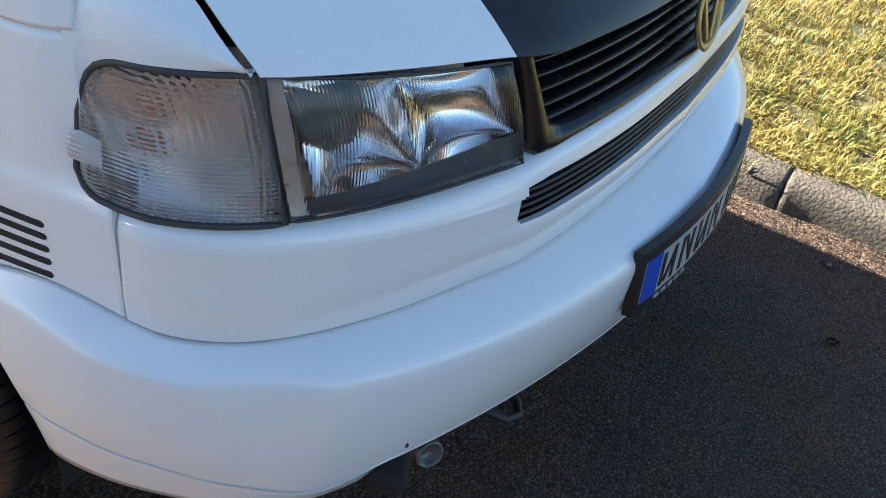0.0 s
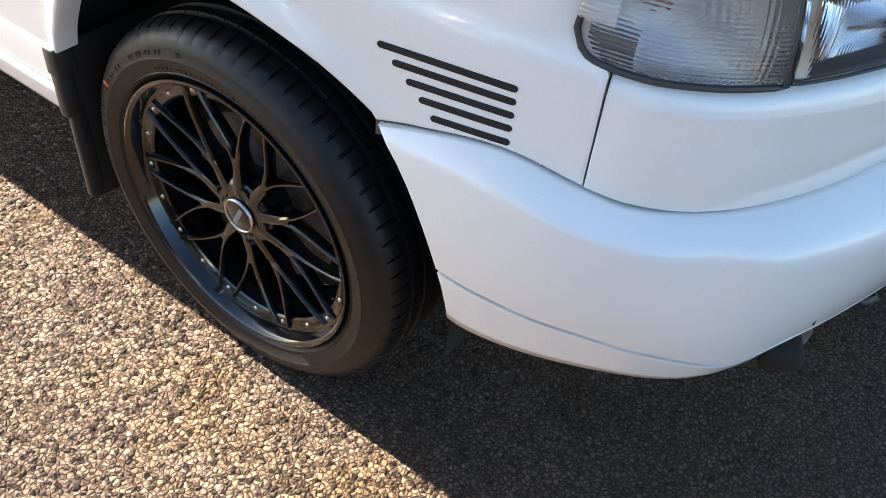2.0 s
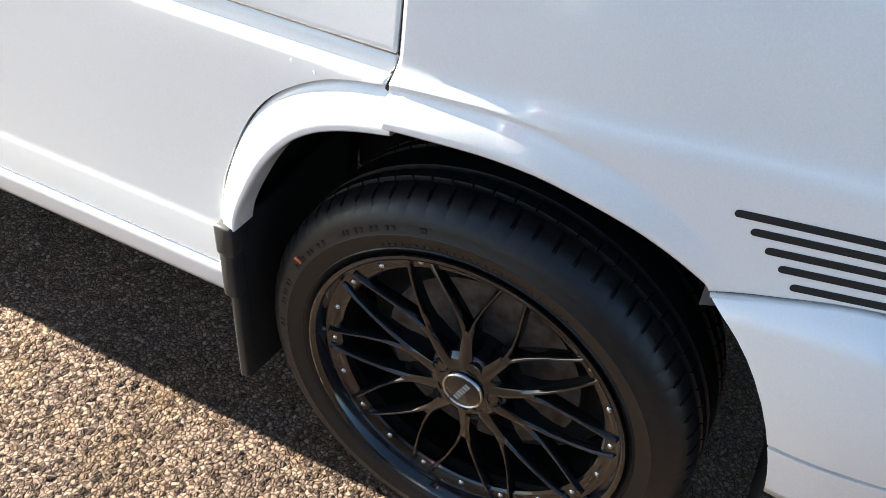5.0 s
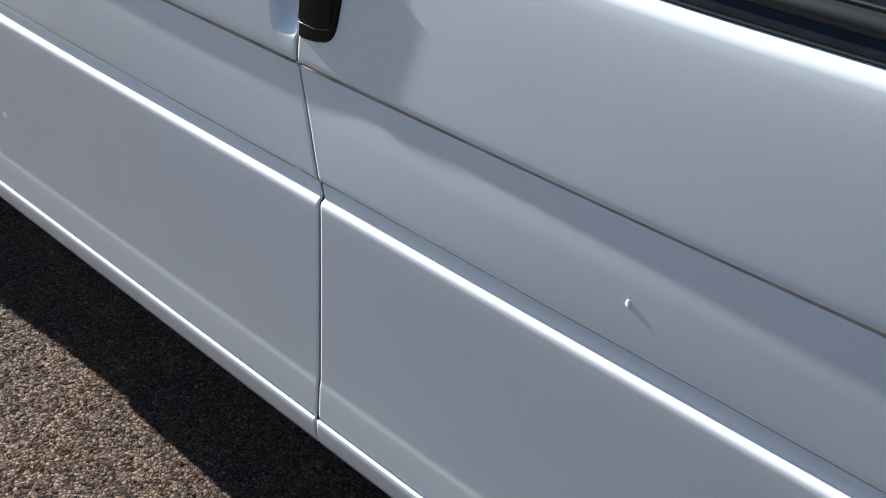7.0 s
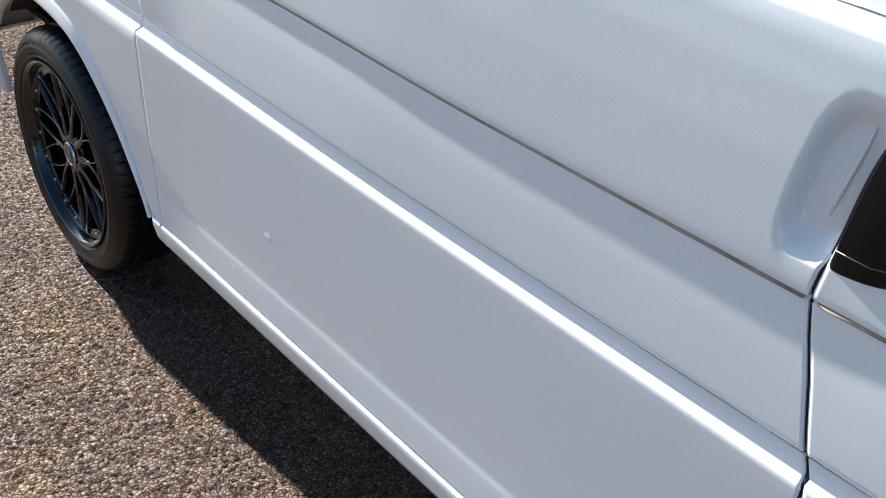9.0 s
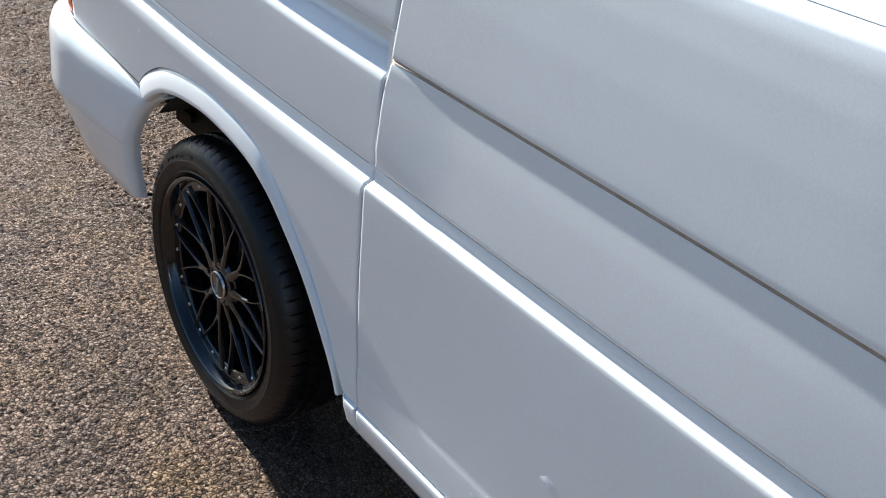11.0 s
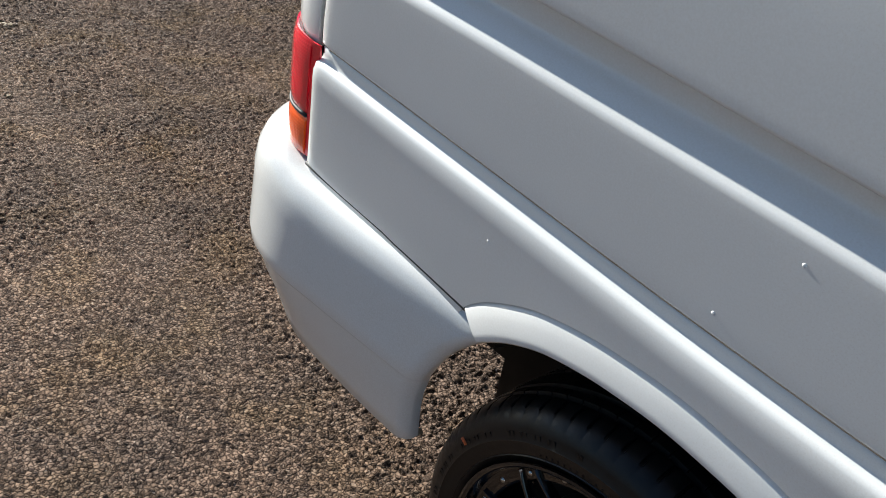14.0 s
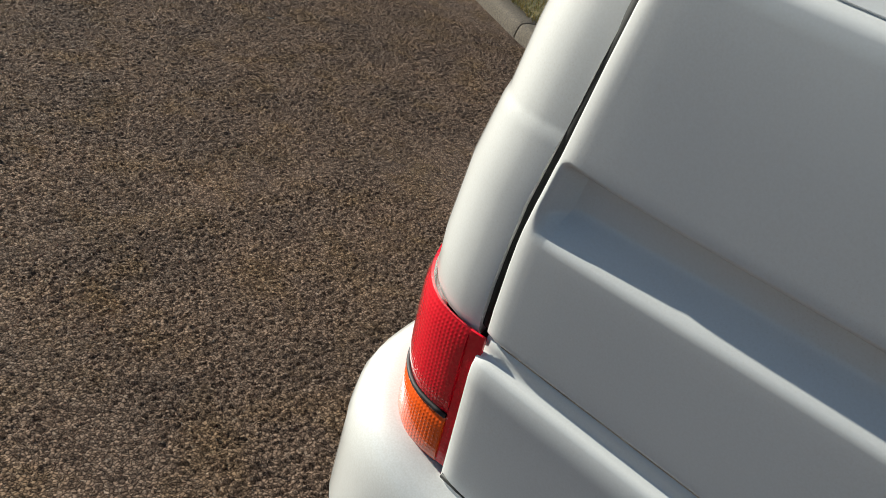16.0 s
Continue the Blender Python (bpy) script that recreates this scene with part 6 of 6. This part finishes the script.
wheel(0.004, 0.014, False, 22.5, 63)
wheel(-2.920, 0.008, False, 1.1, 82)
wheel(0.004, 2 * MID - 0.014, True, 20.0, 30)
wheel(-2.920, 2 * MID - 0.008, True, 55.0, 70)
# axle beams between the wheels
bm = bmesh.new()
tube(bm, [(-2.92, 0.2, 0.30), (-2.92, 2 * MID - 0.2, 0.30)], 0.03, 10)
tube(bm, [(0.0, 0.2, 0.27), (0.0, 2 * MID - 0.2, 0.27)], 0.025, 10)
part("axle", bm, DARK, van)


# ---- hatchback parked alongside, mirrored in the van's lacquer ----
CAR_Y, CAR_W = -2.19, 0.83
CAR_TOP = curve([(-0.13, 1.00), (-0.05, 1.22), (0.12, 1.37), (0.45, 1.43), (1.2, 1.45), (1.9, 1.37), (2.55, 1.00), (3.2, 0.90), (3.6, 0.80), (3.75, 0.66)])
CAR_WHEELS = ((0.52, 0.30), (3.02, 0.30))
CAR_PAINT = grained(material("silver_white_lacquer", (0.5, 0.51, 0.52), 0.35, 0.0, 1.0, 0.03), (0.31, 0.335, 0.37), (0.37, 0.395, 0.43), 6, rough=(0.3, 0.4))
CAR_RED = lens("dull_red_lamp_lens", (0.16, 0.012, 0.018), [("X", 58.0), ("Z", 58.0)], 0.4)
CAR_GLASS = material("dark_car_glass", (0.015, 0.017, 0.018), 0.05)


def car_section(x):
    """(half width, height) from the sill over the belt to the middle of the roof."""
    w = CAR_W - 0.13 * max(0.0, (0.12 - x) / 0.25) ** 2 - 0.26 * max(0.0, (x - 3.25) / 0.5) ** 2
    top = CAR_TOP(x)
    belt = min(0.92, top - 0.03)
    low = [(w - 0.05, 0.22), (w - 0.012, 0.27)] + [(w - 0.012 * abs(k - 0.45) * 2, lerp(0.30, belt - 0.05, k)) for k in np.linspace(0, 1, 14)]
    low += [(w - 0.02, belt - 0.02), (w - 0.04, belt)]
    high = max(0.0, top - belt - 0.03)
    return low + [(w - 0.04 - 0.34 * high * k, belt + high * k) for k in (0.2, 0.4, 0.6, 0.8, 0.95)] + [(w - 0.10 - 0.40 * high, top - 0.012), ((w - 0.1) * 0.5, top), (0.0, top + 0.012)]


def car_point(x, i, side=1, out=0.0):
    w, z = car_section(x)[i]
    return Vector((x, CAR_Y + side * (w + out), z))


def car_panel(name, xs, i0, i1, mat, parent, out=0.003, label="", side=1):
    bm = bmesh.new()
    rows = [[bm.verts.new(car_point(x, i, side, out)) for i in range(i0, i1 + 1)] for x in xs]
    for a, b in zip(rows, rows[1:]):
        for k in range(i1 - i0):
            bm.faces.new((a[k], b[k], b[k + 1], a[k + 1]))
    bmesh.ops.recalc_face_normals(bm, faces=bm.faces)
    made = part(name, bm, mat, parent, label)
    thick = made.modifiers.new("thickness", "SOLIDIFY")
    thick.thickness, thick.offset = 0.006, 0.0
    return made


def hatchback():
    car = group("parked_car", "silvery white hatchback with tall red tail lamps on asphalt", "car")
    xs = np.r_[np.linspace(-0.13, 0.1, 8), np.linspace(0.13, 3.3, 90), np.linspace(3.35, 3.75, 10)]
    bm = bmesh.new()
    rows = [[bm.verts.new(car_point(x, i)) for i in range(len(car_section(x)))] + [bm.verts.new(car_point(x, i, -1)) for i in range(len(car_section(x)) - 2, -1, -1)] for x in xs]
    for a, b in zip(rows, rows[1:]):
        for k in range(len(a) - 1):
            mid = (a[k].co + b[k + 1].co) / 2
            if abs(mid.y - CAR_Y) > 0.6 and any(math.hypot(mid.x - x, mid.z - z) < 0.345 for x, z in CAR_WHEELS):
                continue
            bm.faces.new((a[k], b[k], b[k + 1], a[k + 1]))
    bm.faces.new(rows[0])
    bm.faces.new(rows[-1][::-1])
    bmesh.ops.recalc_face_normals(bm, faces=bm.faces)
    part("body", bm, CAR_PAINT, car)
    n = len(car_section(1.0))
    for side in (1, -1):
        car_panel("rear_window", np.linspace(0.30, 1.02, 8), n - 7, n - 4, CAR_GLASS, car, side=side)
        car_panel("front_window", np.linspace(1.08, 1.95, 8), n - 7, n - 4, CAR_GLASS, car, side=side)
        car_panel("tail_lamp", np.linspace(-0.085, 0.03, 6), 10, n - 4, CAR_RED, car, 0.006, "tall red tail lamp", side=side)
        car_panel("side_moulding", np.linspace(0.90, 2.66, 16), 7, 8, PLASTIC, car, 0.012, side=side)
        for x in (1.05, 2.0):
            bm = bmesh.new()
            box(bm, (x + 0.06, CAR_Y + side * (CAR_W + 0.008), 0.80), (0.15, 0.03, 0.028), None, 0.008)
            part("door_handle", bm, CAR_PAINT, car)
        bm = bmesh.new()
        box(bm, (2.12, CAR_Y + side * (CAR_W + 0.09), 1.00), (0.11, 0.17, 0.13), None, 0.035)
        part("door_mirror", bm, PLASTIC, car)
    bm = bmesh.new()
    box(bm, (1.75, CAR_Y, 0.30), (3.5, 1.30, 0.20), None, 0.03)
    part("underside", bm, DARK, car)
    bm = bmesh.new()
    box(bm, (-0.11, CAR_Y, 0.42), (0.14, 1.52, 0.24), None, 0.05)
    part("rear_bumper", bm, PLASTIC, car)
    for x, z in CAR_WHEELS:
        for side in (1, -1):
            bm = bmesh.new()
            turned(bm, [(0.20, 0.0), (0.21, -0.012), (0.24, -0.018), (0.275, -0.012), (0.292, 0.012), (0.297, 0.04), (0.297, 0.14), (0.285, 0.17), (0.20, 0.175)], 40)
            bmesh.ops.recalc_face_normals(bm, faces=bm.faces)
            bmesh.ops.transform(bm, matrix=Matrix.Translation((x, CAR_Y + side * (CAR_W - 0.02), z - 0.002)) @ Matrix.Rotation(math.pi if side > 0 else 0.0, 4, "Z"), verts=bm.verts)
            tyre = part("wheel", bm, RUBBER, car)
            bm = bmesh.new()
            turned(bm, [(0.0, -0.004), (0.05, -0.006), (0.12, 0.004), (0.18, -0.002), (0.20, 0.004), (0.205, 0.02)], 40)
            bmesh.ops.transform(bm, matrix=Matrix.Translation((x, CAR_Y + side * (CAR_W - 0.02), z - 0.002)) @ Matrix.Rotation(math.pi if side > 0 else 0.0, 4, "Z"), verts=bm.verts)
            part("wheel_cover", bm, SILVER, tyre)
    return car


hatchback()


# ---- kerb, verge and litter ----
KERB_LINE = plan([(30, 2.9), (12, 2.25), (5.0, 2.10), (1.3, 2.045), (0.87, 2.030), (-1.5, 2.05), (-3.0, 2.25), (-4.2, 2.65), (-5.2, 3.10), (-5.98, 3.52), (-6.64, 3.92), (-9, 5.3), (-14, 8.6), (-30, 20)])
grid = [KERB_LINE(u) for u in np.linspace(0, 1, 3000)]
run = np.r_[0, np.cumsum([float(np.hypot(*(b - a))) for a, b in zip(grid, grid[1:])])]
joint_at = run[int(np.argmin([abs(p[0] - 0.985) + (10 if p[1] > 3 else 0) for p in grid]))]


GX, GY = np.array([q[0] for q in grid]), np.array([q[1] for q in grid])


def kerb_at(s):
    p = np.array([np.interp(s, run, GX), np.interp(s, run, GY)])
    q = np.array([np.interp(s + 0.05, run, GX), np.interp(s + 0.05, run, GY)]) - p
    q = q / np.hypot(*q)
    return p, np.array([q[1], -q[0]])


kerb = tagged(new("kerb"), "row of weathered concrete kerb stones", "kerb", kind="structure")
rnd = random.Random(7)
for k in range(-16, 26):
    s0, s1 = joint_at + 0.915 * k + 0.0015, joint_at + 0.915 * (k + 1) - 0.0015
    if s0 < 0 or s1 > run[-1] - 0.1:
        continue
    bm = bmesh.new()
    rings = []
    tip = rnd.uniform(-0.004, 0.004)
    cuts = [0.0, 0.012] + list(np.linspace(0.06, s1 - s0 - 0.06, 9)) + [s1 - s0 - 0.012, s1 - s0]
    for c_i, ds in enumerate(cuts):
        p, nrm = kerb_at(s0 + ds)
        if nrm[1] < 0:
            nrm = -nrm
        pull = 0.004 if c_i in (0, len(cuts) - 1) else 0.0
        row = []
        for o, z in ((0.0, -0.05), (0.006, 0.03), (0.016, 0.068), (0.026, 0.084), (0.042, 0.093), (0.070, 0.096), (0.145, 0.097), (0.150, 0.090), (0.152, -0.05)):
            wob = 0.0035 * noise.noise(Vector((p[0] * 9 + o * 30, p[1] * 9, z * 40)))
            q = p + nrm * (o + pull * (1 if o < 0.1 else -1) + wob)
            row.append(bm.verts.new((q[0], q[1], z - pull * (1 if z > 0.05 else 0) + tip * (1 if z > 0 else 0) + wob)))
        rings.append(row)
    for a, b in zip(rings, rings[1:]):
        for j in range(8):
            bm.faces.new((a[j], a[j + 1], b[j + 1], b[j]))
    bm.faces.new(rings[0])
    bm.faces.new(rings[-1][::-1])
    bmesh.ops.recalc_face_normals(bm, faces=bm.faces)
    part("kerb_stone", bm, KERB, kerb)

# verge behind the kerb, with an uneven top
bm = bmesh.new()
strip = []
for s in np.linspace(0.2, run[-1] - 0.3, 260):
    p, nrm = kerb_at(s)
    if nrm[1] < 0:
        nrm = -nrm
    row = []
    for o in (0.135, 0.2, 0.3, 0.5, 0.8, 1.3, 2.2, 4.0, 9.0, 16.0, 26.0):
        q = p + nrm * o
        z = 0.088 + 0.03 * min(1, (o - 0.13) / 0.4) + 0.02 * noise.noise(Vector((q[0] * 1.5, q[1] * 1.5, 0)))
        row.append(bm.verts.new((q[0], q[1], z)))
    strip.append(row)
for a, b in zip(strip, strip[1:]):
    for j in range(10):
        bm.faces.new((a[j], b[j], b[j + 1], a[j + 1]))
tagged(part("verge", bm, SOIL), "rough verge of dry grass thatch and soil", "ground", kind="structure")


def blades(name, count, s_range, depth, seed, tall):
    """Single grass blades, bent tips, scattered in tufts over a stretch of the verge."""
    r = random.Random(seed)
    verts, faces = [], []
    for _ in range(count):
        s = r.uniform(*s_range)
        p, nrm = kerb_at(s)
        if nrm[1] < 0:
            nrm = -nrm
        o = 0.12 + depth * r.random() ** 1.4
        q = p + nrm * o
        clump = noise.noise(Vector((q[0] * 7, q[1] * 7, 3.0)))
        if clump < -0.25 and r.random() < 0.75:
            continue
        z = 0.085 + 0.03 * min(1, (o - 0.13) / 0.4) + 0.02 * noise.noise(Vector((q[0] * 1.5, q[1] * 1.5, 0)))
        h = tall * r.uniform(0.35, 1.0) * (1 + 0.6 * clump)
        a, lean = r.uniform(0, 6.283), r.uniform(0.2, 1.5)
        w = r.uniform(0.0011, 0.0022)
        dx, dy = math.cos(a), math.sin(a)
        n = len(verts)
        verts += [(q[0] - dy * w, q[1] + dx * w, z - 0.004), (q[0] + dy * w, q[1] - dx * w, z - 0.004), (q[0] + dx * lean * h * 0.35 + dy * w, q[1] + dy * lean * h * 0.35 - dx * w, z + h * 0.6), (q[0] + dx * lean * h * 0.35 - dy * w, q[1] + dy * lean * h * 0.35 + dx * w, z + h * 0.6), (q[0] + dx * lean * h, q[1] + dy * lean * h, z + h * (0.95 - 0.3 * lean * 0.5))]
        faces += [(n, n + 1, n + 2, n + 3), (n + 3, n + 2, n + 4)]
    me = bpy.data.meshes.new(name)
    me.from_pydata(verts, [], faces)
    me.materials.append(GRASS)
    return tagged(new(name, me), "short dry yellow-green verge grass", "grass", kind="stuff")


blades("grass", 90000, (joint_at - 2.2, joint_at + 1.0), 2.6, 11, 0.048)
far_s = run[int(np.argmin([abs(p[0] + 6.2) for p in grid]))]
blades("grass", 9000, (far_s - 2.0, far_s + 2.0), 1.0, 12, 0.06)


def leaf(x, y, size, mat, label, seed, curl=0.010):
    r = random.Random(seed)
    bm = bmesh.new()
    ring = []
    mid = [bm.verts.new((x, y, 0.006))]
    n = 14
    for k in range(n):
        a = 2 * math.pi * k / n
        rr = size * (0.62 + 0.38 * abs(math.cos(a))) * r.uniform(0.8, 1.15)
        ring.append(bm.verts.new((x + rr * math.cos(a + 0.5), y + rr * math.sin(a + 0.5), 0.004 + r.uniform(0, curl))))
    for k in range(n):
        bm.faces.new((mid[0], ring[k], ring[(k + 1) % n]))
    made = bmesh.ops.solidify(bm, geom=bm.faces[:], thickness=0.0008)
    return tagged(part("leaf", bm, mat), label, "leaf")


leaf(1.192, 1.860, 0.020, LEAF, "pale curled scrap of leaf on the asphalt", 1)
leaf(1.273, 1.533, 0.018, BROWN_LEAF, "small brown leaf on the asphalt", 2)


# road grime along the creases of the flank
grime(GROOVE, 0.0158, *DOOR_SPAN, front_door, 0.0030)
grime(GROOVE, 0.0158, *PANEL_SPAN, side_skin, 0.0030)
for span, skin in ((DOOR_SPAN, front_door), (PANEL_SPAN, side_skin), ((-3.585, -2.40), quarter)):
    grime(lambda x: SWAGE(x) + 0.0268, 0.0178, *span, skin, 0.0015)
grime(lambda x: RAIL_TOP(x) + 0.0005, 0.0285, -3.56, -2.40, quarter, 0.0022)


# black tubes added in the door gaps to stand in for their shade
for line, skin in ((LINE_FRONT, DOOR_FRONT), (LINE_REAR, DOOR_REAR)):
    prof = sorted(lower_rows(skin) + upper_rows(skin))
    bm = bmesh.new()
    tube(bm, [(line(z), SIDE(skin) + float(np.interp(z, [q[0] for q in prof], [q[1] for q in prof])) + 0.0075, z) for z in np.linspace(0.74 if skin == DOOR_FRONT else 0.40, 1.17, 60)], 0.0045, 6)
    part("gap_shade_tube", bm, SEAL_AND_GAP, front_door)

STRAW = grained(material("straw_leaf", (0.4, 0.3, 0.18), 0.7), (0.26, 0.19, 0.11), (0.46, 0.36, 0.23), 60, bump=0.3)
leaf(-6.09, 0.305, 0.050, STRAW, "dry straw-coloured leaf lying on the asphalt", 3, 0.002)
leaf(-5.47, 0.108, 0.016, STRAW, "small straw-coloured leaf lying on the asphalt", 4, 0.002)
leaf(-6.647, 2.28, 0.022, LEAF, "pale curled leaf lying on the asphalt", 5, 0.002)
